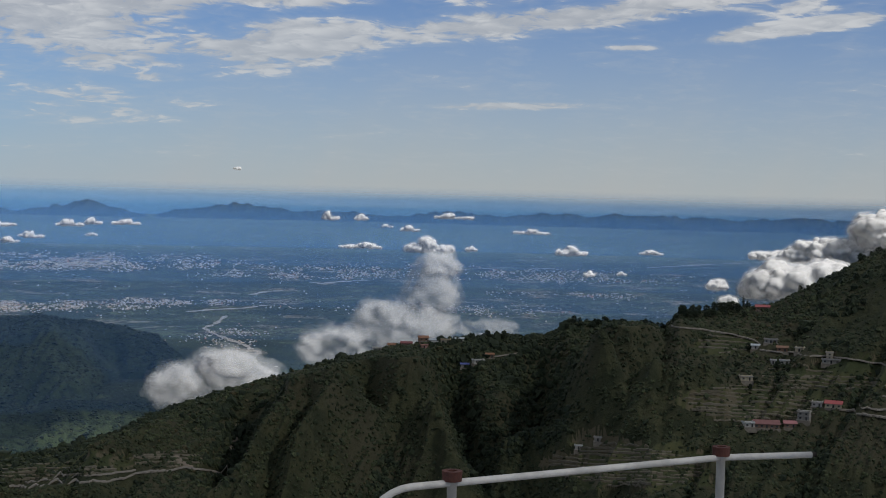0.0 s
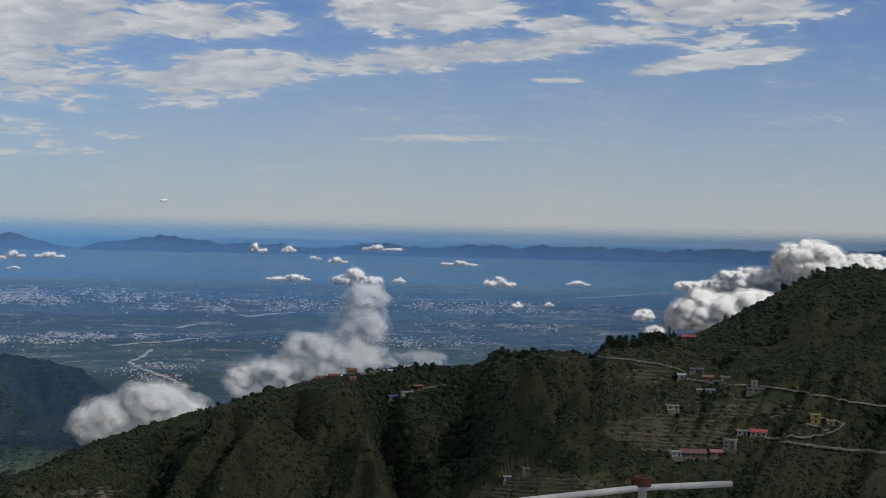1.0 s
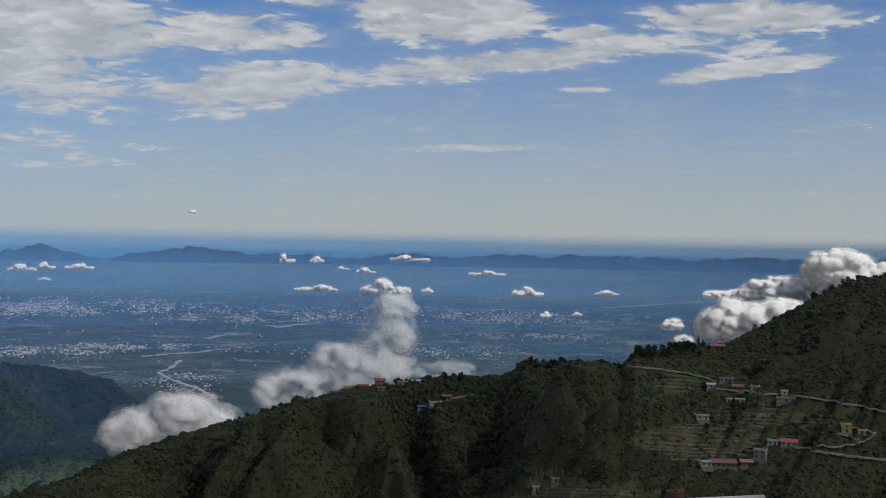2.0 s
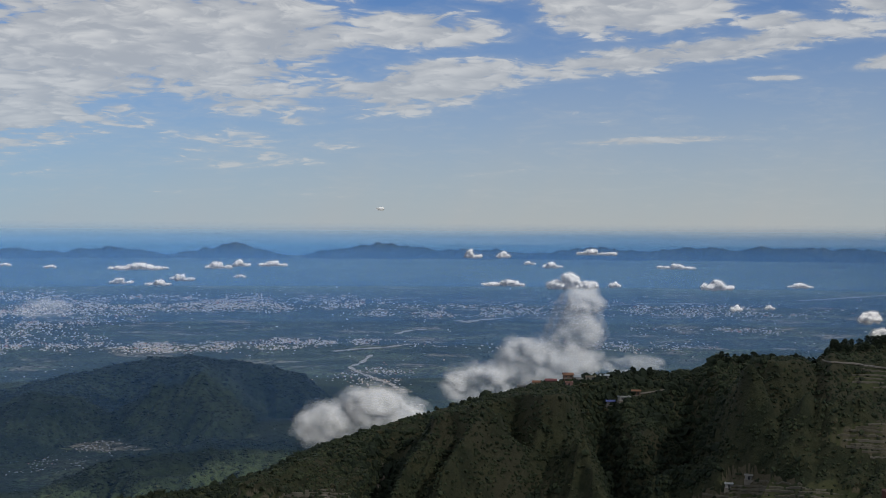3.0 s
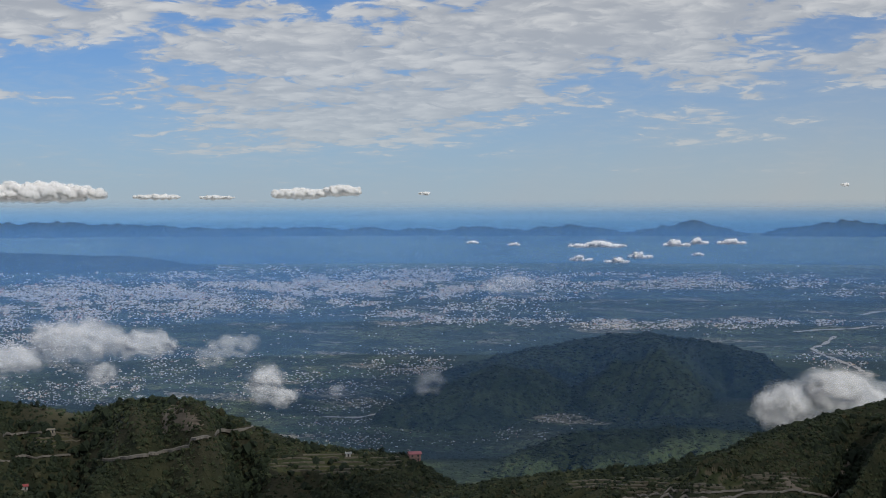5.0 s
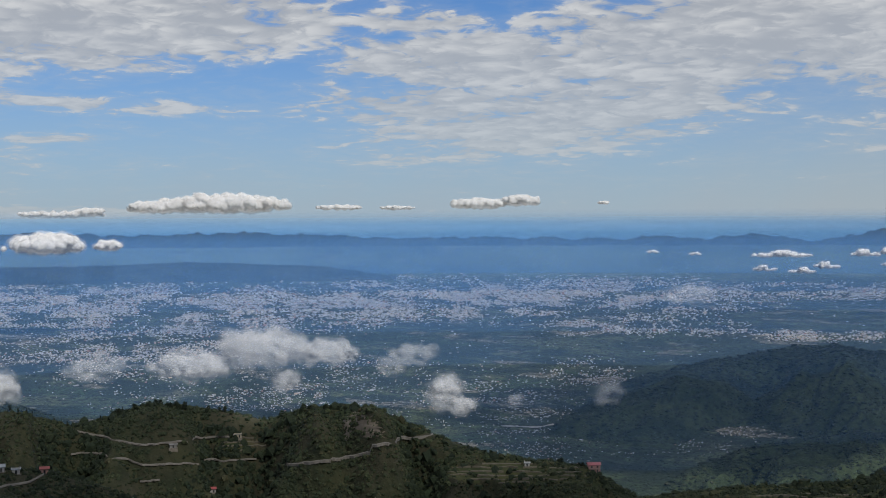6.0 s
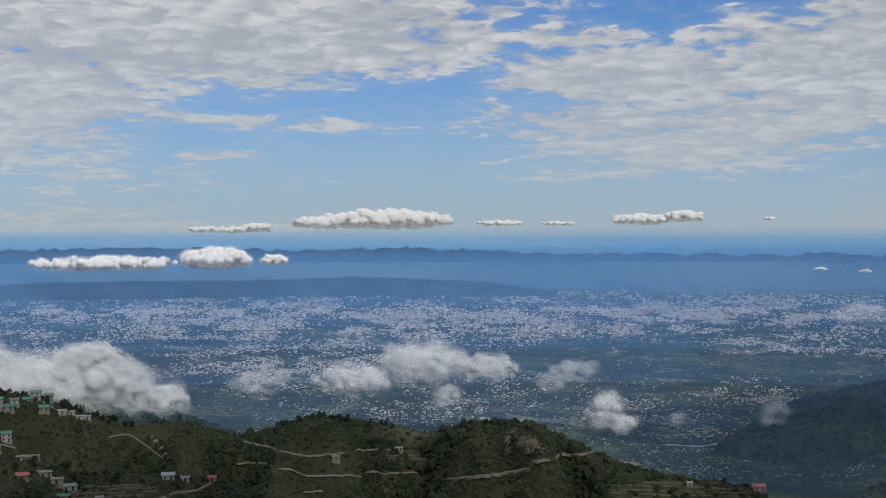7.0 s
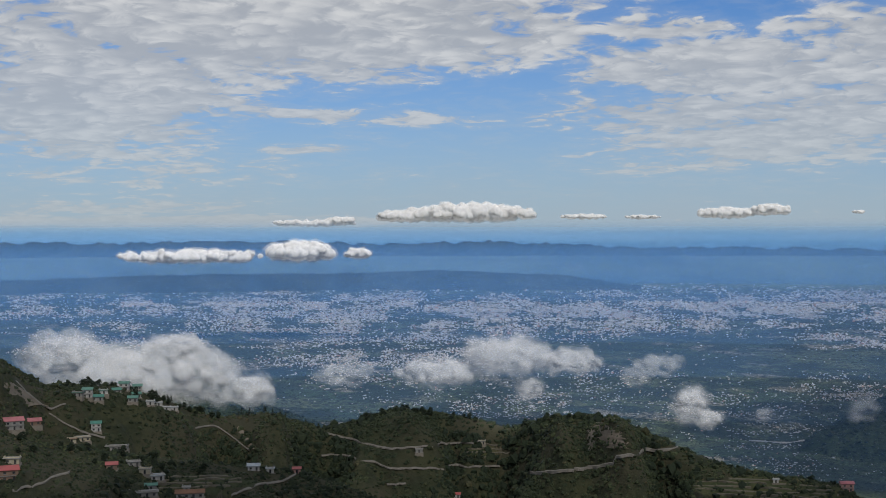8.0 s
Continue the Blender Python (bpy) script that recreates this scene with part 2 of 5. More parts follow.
def vapour(name, colour, alpha, low=0.30, high=0.66, scale=0.05, through_part=0.5, soften=1.0):
    """Cloud or mist: scatters to both sides, thins out in ragged patches."""
    m, n = material(name)
    d, t, tr = n.add("ShaderNodeBsdfDiffuse"), n.add("ShaderNodeBsdfTranslucent"), n.add("ShaderNodeBsdfTransparent")
    n.put(d.inputs["Color"], colour)
    n.put(t.inputs["Color"], colour)
    both, out = n.add("ShaderNodeMixShader"), n.add("ShaderNodeMixShader")
    both.inputs[0].default_value = through_part
    # light is scattered many times inside: the billows shade softly
    tilt, even = n.add("ShaderNodeVectorMath", operation="ADD"), n.add("ShaderNodeVectorMath", operation="NORMALIZE")
    n.put(tilt.inputs[0], n.add("ShaderNodeNewGeometry").outputs["Normal"])
    tilt.inputs[1].default_value = (0.3 * soften, 0.0, soften)
    n.tree.links.new(tilt.outputs[0], even.inputs[0])
    n.put(d.inputs["Normal"], even.outputs[0])
    n.put(t.inputs["Normal"], even.outputs[0])
    n.tree.links.new(d.outputs[0], both.inputs[1])
    n.tree.links.new(t.outputs[0], both.inputs[2])
    patch = n.step(n.noise(n.coords(), scale, 5.0, 0.65), low, high)
    n.put(out.inputs[0], n.math("MULTIPLY", patch, alpha))
    n.tree.links.new(tr.outputs[0], out.inputs[1])
    n.tree.links.new(both.outputs[0], out.inputs[2])
    n.tree.links.new(out.outputs[0], n.add("ShaderNodeOutputMaterial").inputs[0])
    return m


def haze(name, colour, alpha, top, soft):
    """A see-through blue shell that imitates valley haze, thinning towards its top. It scatters light to both sides."""
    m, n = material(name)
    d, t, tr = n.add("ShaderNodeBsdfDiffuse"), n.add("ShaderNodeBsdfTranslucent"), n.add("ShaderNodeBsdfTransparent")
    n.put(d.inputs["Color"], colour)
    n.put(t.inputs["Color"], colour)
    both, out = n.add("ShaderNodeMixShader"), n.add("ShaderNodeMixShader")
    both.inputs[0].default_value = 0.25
    # normals point straight up, so the shell is lit alike however it is turned
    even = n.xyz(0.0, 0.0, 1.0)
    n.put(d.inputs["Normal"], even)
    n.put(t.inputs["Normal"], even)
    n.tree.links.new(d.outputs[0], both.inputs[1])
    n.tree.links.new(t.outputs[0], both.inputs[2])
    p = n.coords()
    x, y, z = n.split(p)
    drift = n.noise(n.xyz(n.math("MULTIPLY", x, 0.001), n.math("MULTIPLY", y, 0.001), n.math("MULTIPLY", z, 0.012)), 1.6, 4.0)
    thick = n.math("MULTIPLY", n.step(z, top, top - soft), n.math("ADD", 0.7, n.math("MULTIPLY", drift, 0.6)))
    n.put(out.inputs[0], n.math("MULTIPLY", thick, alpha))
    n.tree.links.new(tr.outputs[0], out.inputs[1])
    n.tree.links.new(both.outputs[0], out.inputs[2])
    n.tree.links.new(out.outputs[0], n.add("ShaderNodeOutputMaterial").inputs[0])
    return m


SCRUB, TERRACE, VALLEY = hill_cover(), terrace_cover(), valley_cover()
WOODS = forest_cover("wooded_hill", (0.013, 0.024, 0.012), (0.036, 0.052, 0.023), 0.011)
FAR_WOODS = forest_cover("far_wooded_range", (0.014, 0.022, 0.016), (0.035, 0.042, 0.026), 0.008)
BUSH = leaf_cover("bush_leaves", (0.024, 0.036, 0.017), (0.080, 0.096, 0.042), (0.085, 0.070, 0.035))
TREE_LEAF = leaf_cover("tree_leaves", (0.014, 0.024, 0.012), (0.044, 0.062, 0.027), (0.05, 0.05, 0.02))
GROVE = leaf_cover("grove_leaves", (0.008, 0.016, 0.009), (0.034, 0.052, 0.023), (0.06, 0.065, 0.03))
BARK = plain_paint("bark", (0.07, 0.05, 0.035), 0.95, 0.4, 0.4)
TOWN = town_walls()
ROAD = plain_paint("dusty_road", (0.22, 0.20, 0.17), 0.95, 0.35, 6.0)
STONE = plain_paint("retaining_stone", (0.24, 0.21, 0.17), 0.95, 0.4, 2.0)
DRY_WALL = plain_paint("dry_stone_wall", (0.135, 0.12, 0.085), 0.95, 0.45, 5.0)
GRAVEL = plain_paint("river_gravel", (0.27, 0.255, 0.225), 0.95, 0.3, 40.0)
SCAR_EARTH = plain_paint("landslip_earth", (0.20, 0.165, 0.125), 0.95, 0.45, 8.0)
WALLS = {
    "white": plain_paint("white_plaster", (0.50, 0.48, 0.45), 0.85, 0.3, 3.0), "grey": plain_paint("grey_cement", (0.30, 0.29, 0.27), 0.9, 0.35, 3.0),
    "cream": plain_paint("cream_plaster", (0.50, 0.44, 0.32), 0.85, 0.3, 3.0), "yellow": plain_paint("yellow_plaster", (0.50, 0.38, 0.11), 0.85, 0.25, 3.0),
    "brown": plain_paint("brown_brick", (0.22, 0.14, 0.10), 0.9, 0.35, 3.0), "pink": plain_paint("pink_plaster", (0.52, 0.28, 0.24), 0.85, 0.3, 3.0),
}
ROOFS = {
    "red": plain_paint("red_sheet_roof", (0.42, 0.085, 0.085), 0.6, 0.25, 4.0), "maroon": plain_paint("maroon_sheet_roof", (0.22, 0.07, 0.07), 0.6, 0.3, 4.0),
    "green": plain_paint("green_sheet_roof", (0.08, 0.23, 0.18), 0.6, 0.3, 4.0), "blue": plain_paint("blue_sheet_roof", (0.06, 0.10, 0.38), 0.6, 0.25, 4.0),
    "grey": plain_paint("grey_slab_roof", (0.36, 0.35, 0.33), 0.9, 0.35, 4.0), "tin": plain_paint("tin_roof", (0.45, 0.50, 0.53), 0.5, 0.3, 4.0),
    "rust": plain_paint("rusty_roof", (0.24, 0.12, 0.07), 0.8, 0.4, 4.0), "pink": plain_paint("pink_roof", (0.45, 0.17, 0.18), 0.7, 0.3, 4.0),
}
GLASS = plain_paint("dark_window", (0.035, 0.04, 0.045), 0.2, 0.2, 1.0)
RAIL_PAINT = plain_paint("white_rail_paint", (0.64, 0.62, 0.58), 0.45, 0.35, 0.12)
RUST = plain_paint("rusty_red_cap", (0.105, 0.036, 0.026), 0.8, 0.5, 0.05)
DARK = plain_paint("painted_hollow", (0.02, 0.018, 0.016), 0.9, 0.3, 0.05)
CONCRETE = plain_paint("terrace_concrete", (0.34, 0.33, 0.31), 0.9, 0.35, 0.8)


# ---- geometry helpers ----
def spot(b, r, d):
    """The place d metres off on bearing b, at rise r from the eye."""
    return Vector((d * math.sin(radians(b)), d * math.cos(radians(b)), EYE + d * math.tan(radians(r))))


def fast_mesh(name, verts, quads, mats, smooth=True, which=None):
    me = bpy.data.meshes.new(name)
    verts, quads = np.asarray(verts, np.float32), np.asarray(quads, np.int32)
    side = quads.shape[1]
    me.vertices.add(len(verts))
    me.vertices.foreach_set("co", verts.ravel())
    me.loops.add(quads.size)
    me.loops.foreach_set("vertex_index", quads.ravel())
    me.polygons.add(len(quads))
    me.polygons.foreach_set("loop_start", np.arange(len(quads), dtype=np.int32) * side)
    me.polygons.foreach_set("loop_total", np.full(len(quads), side, np.int32))
    me.polygons.foreach_set("use_smooth", np.full(len(quads), smooth))
    for m in mats if isinstance(mats, (list, tuple)) else [mats]:
        me.materials.append(m)
    if which is not None:
        me.polygons.foreach_set("material_index", np.asarray(which, np.int32))
    me.update(calc_edges=True)
    return me


def grid_quads(rows, cols, wrap=False):
    i, j = np.meshgrid(np.arange(rows - 1), np.arange(cols if wrap else cols - 1), indexing="ij")
    k = (j + 1) % cols
    return np.stack([i * cols + j, i * cols + k, (i + 1) * cols + k, (i + 1) * cols + j], -1).reshape(-1, 4)


def hash01(i, j, seed):
    h = (i.astype(np.int64) * 374761393 + j.astype(np.int64) * 668265263 + seed * 974711) & 0x7FFFFFFF
    h = ((h ^ (h >> 13)) * 1274126177) & 0x7FFFFFFF
    return ((h ^ (h >> 16)) & 0xFFFFF) / 0xFFFFF


def value_noise(x, y, seed=0):
    i, j = np.floor(x), np.floor(y)
    u, v = x - i, y - j
    u, v = u * u * (3 - 2 * u), v * v * (3 - 2 * v)
    a, b = hash01(i, j, seed), hash01(i + 1, j, seed)
    c, d = hash01(i, j + 1, seed), hash01(i + 1, j + 1, seed)
    return (a * (1 - u) + b * u) * (1 - v) + (c * (1 - u) + d * u) * v


def fbm(x, y, octaves=4, seed=0, ridged=False):
    total, amp, norm = 0.0, 1.0, 0.0
    for k in range(octaves):
        n = value_noise(x * 2 ** k, y * 2 ** k, seed + k * 17)
        if ridged:
            n = 1 - np.abs(2 * n - 1)
        total, norm, amp = total + amp * n, norm + amp, amp * 0.5
    return total / norm


def ease(x, lo, hi):
    t = np.clip((x - lo) / (hi - lo), 0, 1)
    return t * t * (3 - 2 * t)


def part(name, bm, mat, parent=None, label=""):
    """Links a bmesh as one mesh object under a thing or a part."""
    me = bpy.data.meshes.new(name)
    bm.to_mesh(me)
    bm.free()
    me.materials.append(mat)
    ob = new(name, me)
    if parent is not None:
        ob.parent = parent
    return tagged(ob, label)


def box(bm, x0, x1, y0, y1, z0, z1):
    made = bmesh.ops.create_cube(bm, size=1.0, matrix=Matrix.LocRotScale(((x0 + x1) / 2, (y0 + y1) / 2, (z0 + z1) / 2), None, (x1 - x0, y1 - y0, z1 - z0)))
    return made["verts"]


# ---- the ground: one sheet from the terrace's foot to the horizon ----
def floor_height(b, r):
    """Height of the valley floor at bearing b (degrees) and distance r."""
    z = -266 + (r - 1250) * 0.0355
    x, y = r * np.sin(np.radians(b)), r * np.cos(np.radians(b))
    z = z + (fbm(x * 0.004, y * 0.004, 4, 3) - 0.5) * 16 * ease(r, 3200, 1700)
    # the land swells towards the far range
    z = z + ease(r, 4090, 4530) * 62
    # behind the far range the land climbs to the horizon
    z = z + ease(r, 4700, 4985) * (-44.0 - z)
    # the camera's own hill
    z = z + ease(r, 420, 20) * (-4.5 - z)
    return z


gb = np.concatenate([np.linspace(-75, 40, 461), np.linspace(40, 285, 246)[1:-1]])
gr = np.concatenate([np.linspace(8, 900, 40), np.linspace(930, 2000, 120), np.linspace(2010, 4600, 150), np.linspace(4620, 4985, 25)])
B, R = np.meshgrid(gb, gr)
Z = floor_height(B, R)
ground = new("ground", fast_mesh("ground", np.stack([R * np.sin(np.radians(B)), R * np.cos(np.radians(B)), Z], -1).reshape(-1, 3), grid_quads(len(gr), len(gb), True), VALLEY))
tagged(ground, "green and brown valley floor of woods and fields", "ground", kind="structure")


class Hill:
    """A hill given by its crest (bearing, rise, distance) and by the distance at which its front passes a rise of FOOT."""

    def __init__(self, crest, foot, foot_rise=-13.0, gully=10.0, pitch=0.5, rough=3.0, seed=1, back_fall=0.55, fields=(), rim=0.06, lump=0.02, spurs=(), jag=0.0, shear=1.3):
        self.shear = shear
        self.tracks = []
        self.crest, self.foot = np.array(crest, float), np.array(foot, float)
        self.foot_rise, self.gully, self.pitch, self.rough, self.seed = foot_rise, gully, pitch, rough, seed
        self.back_fall, self.fields, self.rim, self.lump, self.spurs, self.jag = back_fall, fields, rim, lump, spurs, jag

    def lines(self, b):
        c, f = self.crest, self.foot
        rc = np.interp(b, c[:, 0], c[:, 2])
        zc = EYE + rc * np.tan(np.radians(np.interp(b, c[:, 0], c[:, 1])))
        zc = zc + self.jag * (fbm(b * 1.7, b * 0 + self.seed, 5, self.seed + 2, True) - 0.62)
        rf = np.interp(b, f[:, 0], f[:, 1])
        zf = EYE + rf * math.tan(radians(self.foot_rise))
        return rc, zc, rf, zf

    def height(self, b, r):
        b, r = np.asarray(b, float), np.asarray(r, float)
        rc, zc, rf, zf = self.lines(b)
        s = (rc - r) / (rc - rf)
        e = self.rim
        z = np.where(s > 0, zc + (zf - zc) * (np.sqrt(s * s + e * e) - e), zc - self.back_fall * (np.sqrt((r - rc) ** 2 + 100) - 10))
        x, y = r * np.sin(np.radians(b)), r * np.cos(np.radians(b))
        z = z + self.relief(b, z, r, s)
        # nothing on the face stands above its crest line
        cap = EYE + (zc - EYE) * r / rc - 0.035 * (rc - r)
        z = np.where(s > 0, np.minimum(z, cap), z)
        mask = self.field_mask(b, z, r) if self.fields else 0.0
        z = z + (1 - 0.93 * mask) * (fbm(x * self.lump, y * self.lump, 6, self.seed + 9) - 0.5) * self.rough * (0.12 + 1.5 * ease(np.abs(s), 0.02, 0.3))
        return z

    def relief(self, b, z, r, s):
        """Spurs stand out of the face and ravines cut into it, from the crest downwards."""
        a = np.degrees(np.arctan2(z - EYE, r))
        sway = 0.5 * (fbm(b * 0.9, a * 0.9, 3, self.seed + 60) - 0.5)
        out = np.zeros_like(b)
        for b0, a0, b1, a1, amount, wide in self.spurs:
            du, dv = b1 - b0, a1 - a0
            k = np.clip(((b - b0) * du + (a - a0) * dv) / (du * du + dv * dv), 0, 1)
            off = np.sqrt((b - b0 - k * du) ** 2 + (a - a0 - k * dv) ** 2) + sway
            out = out + 2.3 * amount * np.clip(1 - np.abs(off) / (1.5 * wide), 0, 1) ** 1.2 * ease(s, 0.05, 0.3)
        cut = fbm(b * self.pitch + self.shear * s + 0.8 * fbm(b * 0.4, s * 2, 2, self.seed + 5), s * 0.9 + 7, 4, self.seed, True)
        return out + (cut - 0.62) * self.gully * 1.8 * ease(s, 0.04, 0.55)

    def field_mask(self, b, z, r):
        """Where the slope is cut into terraces: bearing, rise, half width, half height."""
        a = np.degrees(np.arctan2(z - EYE, r))
        m = np.zeros_like(b)
        edge = 1.5 * (fbm(b * 0.9, a * 2.2, 4, self.seed + 30) - 0.5)
        for fb, fa, hw, hh in self.fields:
            m = np.maximum(m, ease(np.sqrt(((b - fb) / hw) ** 2 + ((a - fa) / hh) ** 2) + edge, 1.05, 0.9))
        return m

    def mesh(self, name, mats, width, rows, near=110, far=170):
        lo, hi = self.crest[0, 0], self.crest[-1, 0]
        b = np.linspace(lo, hi, int((hi - lo) / width) + 1)
        v = np.linspace(0, 1, rows)
        rc, zc, rf, zf = self.lines(b)
        top = 0.82
        vv = v[:, None]
        r = np.where(vv < top, (rf - near)[None] + (rc - rf + near)[None] * (vv / top), rc[None] + far * np.clip((vv - top) / (1 - top), 0, 1) ** 1.3)
        bb = np.broadcast_to(b[None], r.shape)
        z = self.height(bb, r)
        which = None
        if self.fields:
            m = self.field_mask(bb, z, r) > 0.5
            which = m[:-1, :-1].ravel().astype(np.int32)
        co = np.stack([r * np.sin(np.radians(bb)), r * np.cos(np.radians(bb)), z], -1).reshape(-1, 3)
        return fast_mesh(name, co, grid_quads(*r.shape), mats, True, which)

    def on(self, b, rise):
        """The place where the line of sight at this bearing and rise meets the hill."""
        rc, zc, rf, zf = (q.item() for q in self.lines(np.array([b], float))[:3] + (np.zeros(1),))
        r = np.linspace(rf - 60, rc + 5, 500)
        a = np.degrees(np.arctan2(self.height(np.full_like(r, b), r) - EYE, r))
        k = int(np.argmax(a >= rise)) if (a >= rise).any() else int(np.argmax(a))
        d = float(r[k])
        return Vector((d * math.sin(radians(b)), d * math.cos(radians(b)), float(self.height(np.array([b]), np.array([d]))[0])))


VILLAGE_HILL = Hill(
    [(-27, -12.2, 800), (-22.5, -11.25, 820), (-19.7, -10.85, 835), (-15.9, -10.62, 860), (-12.85, -9.82, 880), (-11.91, -9.26, 890), (-9.13, -8.32, 920), (-6.15, -7.44, 950),
     (-4.06, -6.84, 965), (-1.97, -6.35, 985), (1.22, -5.88, 1000), (4.52, -5.67, 1010), (5.5, -5.1, 1000), (7.3, -5.06, 1000), (9.4, -5.17, 985), (9.99, -4.56, 980), (12.88, -4.2, 1000),
     (13.78, -3.99, 1005), (15.56, -3, 1020), (17.34, -1.9, 1040), (18.43, -1.37, 1050), (19.73, -1.2, 1055), (21.13, -1.3, 1050), (26.13, -1.71, 1000), (36.14, -2.66, 900)],
    [(-27, 720), (-20, 735), (-13, 740), (-6, 790), (0, 830), (4, 820), (7, 760), (9, 720), (13, 730), (18, 735), (24, 720), (36, 640)],
    gully=13, pitch=0.7, rough=13.0, seed=3, shear=3.4, fields=[(7.92, -10.75, 3.4, 0.9), (12.86, -8.06, 2.6, 0.9), (11.82, -5.77, 1.3, 0.4), (-17, -11, 5.5, 0.35), (16.73, -6.68, 2.2, 0.6)],
    spurs=[(-1.97, -6.25, -1.23, -8.24, 15, 1.1), (-1.23, -8.24, 0.55, -12.2, 15, 1.2), (-2.16, -6.85, -5.41, -9.32, 12, 0.9), (-5.41, -9.32, -8.15, -12.18, 12, 0.9), (-3.5, -9.78, -5.84, -12.33, 15, 0.9),
           (4.33, -6.32, 4.69, -9.12, -14, 1.3), (4.69, -9.12, 2.13, -10.97, -14, 1.2), (0.74, -6.79, 1.4, -9.68, -10, 0.7), (9.5, -5.02, 7.83, -6.65, 13, 1.0), (7.83, -6.65, 5.67, -8.3, 13, 1.0),
           (3.03, -11.25, 6.79, -9.37, 16, 0.8), (6.79, -9.37, 11.26, -8.19, 12, 0.8), (-8.12, -8.78, -8.46, -11.48, -10, 0.8), (-11.2, -9.64, -14, -12, 8, 0.8)])
ROAD_HILL = Hill(
    [(-78, -3.0, 760), (-66, -3.9, 800), (-62, -4.6, 830), (-60, -5.15, 860), (-59.2, -5.72, 900), (-58.3, -6.2, 950), (-55.7, -6.3, 1000), (-53.7, -6.95, 1010), (-51.6, -7.68, 1020),
     (-49.5, -7.55, 1060), (-48.8, -7.75, 1060), (-47.2, -8.28, 1060), (-45.6, -7.9, 1075), (-44.2, -7.5, 1085), (-42.3, -7.66, 1085), (-40.6, -7.95, 1070), (-39.4, -8.28, 1050), (-38.1, -7.9, 1030),
     (-36, -7.8, 1010), (-34.3, -8.22, 990), (-32.5, -8.95, 960), (-30.2, -9.78, 925), (-28, -10.05, 905), (-26.2, -10.2, 890), (-25.4, -10.7, 880), (-23.5, -11.8, 870), (-22, -13.0, 860)],
    [(-78, 560), (-62, 640), (-56, 720), (-50, 850), (-45, 900), (-38, 880), (-32, 830), (-27, 790), (-22, 840)],
    gully=12, pitch=0.7, rough=12.0, seed=11, shear=-2.6, fields=[(-29.2, -10.6, 3.8, 0.5), (-40.5, -9.2, 1.2, 0.3)],
    spurs=[(-44.1, -7.5, -43.3, -9.4, 9, 1.1), (-39.3, -8.3, -40.0, -10.4, -18, 1.0), (-47.2, -8.3, -47.5, -10, -20, 1.1), (-35.2, -7.9, -34.6, -10.5, 13, 0.9), (-33.7, -8.6, -32.8, -11, -9, 0.8),
           (-51.5, -7.8, -51.2, -9.4, -14, 0.9), (-49.0, -7.7, -48.9, -9.2, 7, 0.7), (-42.0, -7.7, -41.3, -10.5, -8, 0.7), (-37.5, -8.0, -37.2, -10.6, 8, 0.7), (-59.5, -5.6, -57.6, -7.0, 9, 0.9), (-56.5, -7.2, -53.0, -9.2, 10, 0.9)])
NEAR_SPUR = Hill(
    [(-78, -6.0, 620), (-64, -7.4, 660), (-60, -8.1, 690), (-57, -8.85, 705), (-54, -9.25, 715), (-51.2, -9.62, 720), (-48.5, -9.95, 715), (-46.5, -10.5, 700), (-44, -11.6, 680), (-42, -13.0, 660)],
    [(-78, 470), (-60, 540), (-50, 600), (-44, 640), (-42, 645)], gully=12, pitch=0.5, rough=4.0, seed=23, fields=[(-52.5, -10.4, 2.5, 0.4)])
WOODED_HILL = Hill(
    [(-29, -9.6, 1700), (-26.5, -7.9, 1800), (-24.2, -6.6, 1880), (-22.2, -6.05, 1930), (-19.9, -5.6, 1970), (-17.6, -5.16, 2000), (-16.2, -5.1, 2010), (-13.4, -5.42, 2000), (-11.5, -5.9, 1960), (-10.4, -6.9, 1900), (-9.2, -8.6, 1800)],
    [(-29, 1600), (-20, 1560), (-14, 1560), (-9.2, 1640)], foot_rise=-9.7, gully=42, pitch=0.25, rough=9.0, seed=31, back_fall=0.28, lump=0.008, jag=6.0,
    spurs=[(-22, -6.3, -23.5, -9.0, 10, 1.4), (-19.0, -5.6, -19.8, -9.0, -14, 1.2), (-16.0, -5.4, -15.0, -9.2, 12, 1.5), (-13.2, -5.7, -12.6, -8.8, -14, 1.0)])
BACK_HILL = Hill([(-60, -7.0, 1420), (-56, -6.2, 1450), (-52, -6.7, 1470), (-49.5, -7.25, 1480), (-47.3, -8.0, 1470), (-45, -9.4, 1440)],
                 [(-60, 1280), (-45, 1370)], foot_rise=-9.9, gully=14, pitch=0.3, rough=6.0, seed=37, back_fall=0.3, lump=0.01)
FOOT_HILL = Hill([(-25, -12.5, 1330), (-22, -10.3, 1400), (-19, -9.1, 1460), (-15, -8.5, 1480), (-12, -8.7, 1470), (-9, -9.6, 1420), (-6, -11, 1350)],
                 [(-25, 1280), (-15, 1250), (-6, 1280)], foot_rise=-12.8, gully=26, pitch=0.35, rough=8.0, seed=41, back_fall=0.25, lump=0.012, jag=6.0)
LOW_RANGE = Hill([(-64, -2.15, 4000), (-56, -1.92, 4050), (-53.4, -1.86, 4060), (-49.3, -1.84, 4070), (-45.3, -1.84, 4080), (-42.5, -1.74, 4080), (-40.9, -1.77, 4080), (-37.1, -1.95, 4060), (-34, -2.35, 4020)],
                 [(-64, 3860), (-34, 3880)], foot_rise=-2.62, gully=9, pitch=0.5, rough=5.0, seed=47, back_fall=0.3, lump=0.008, jag=8.0)
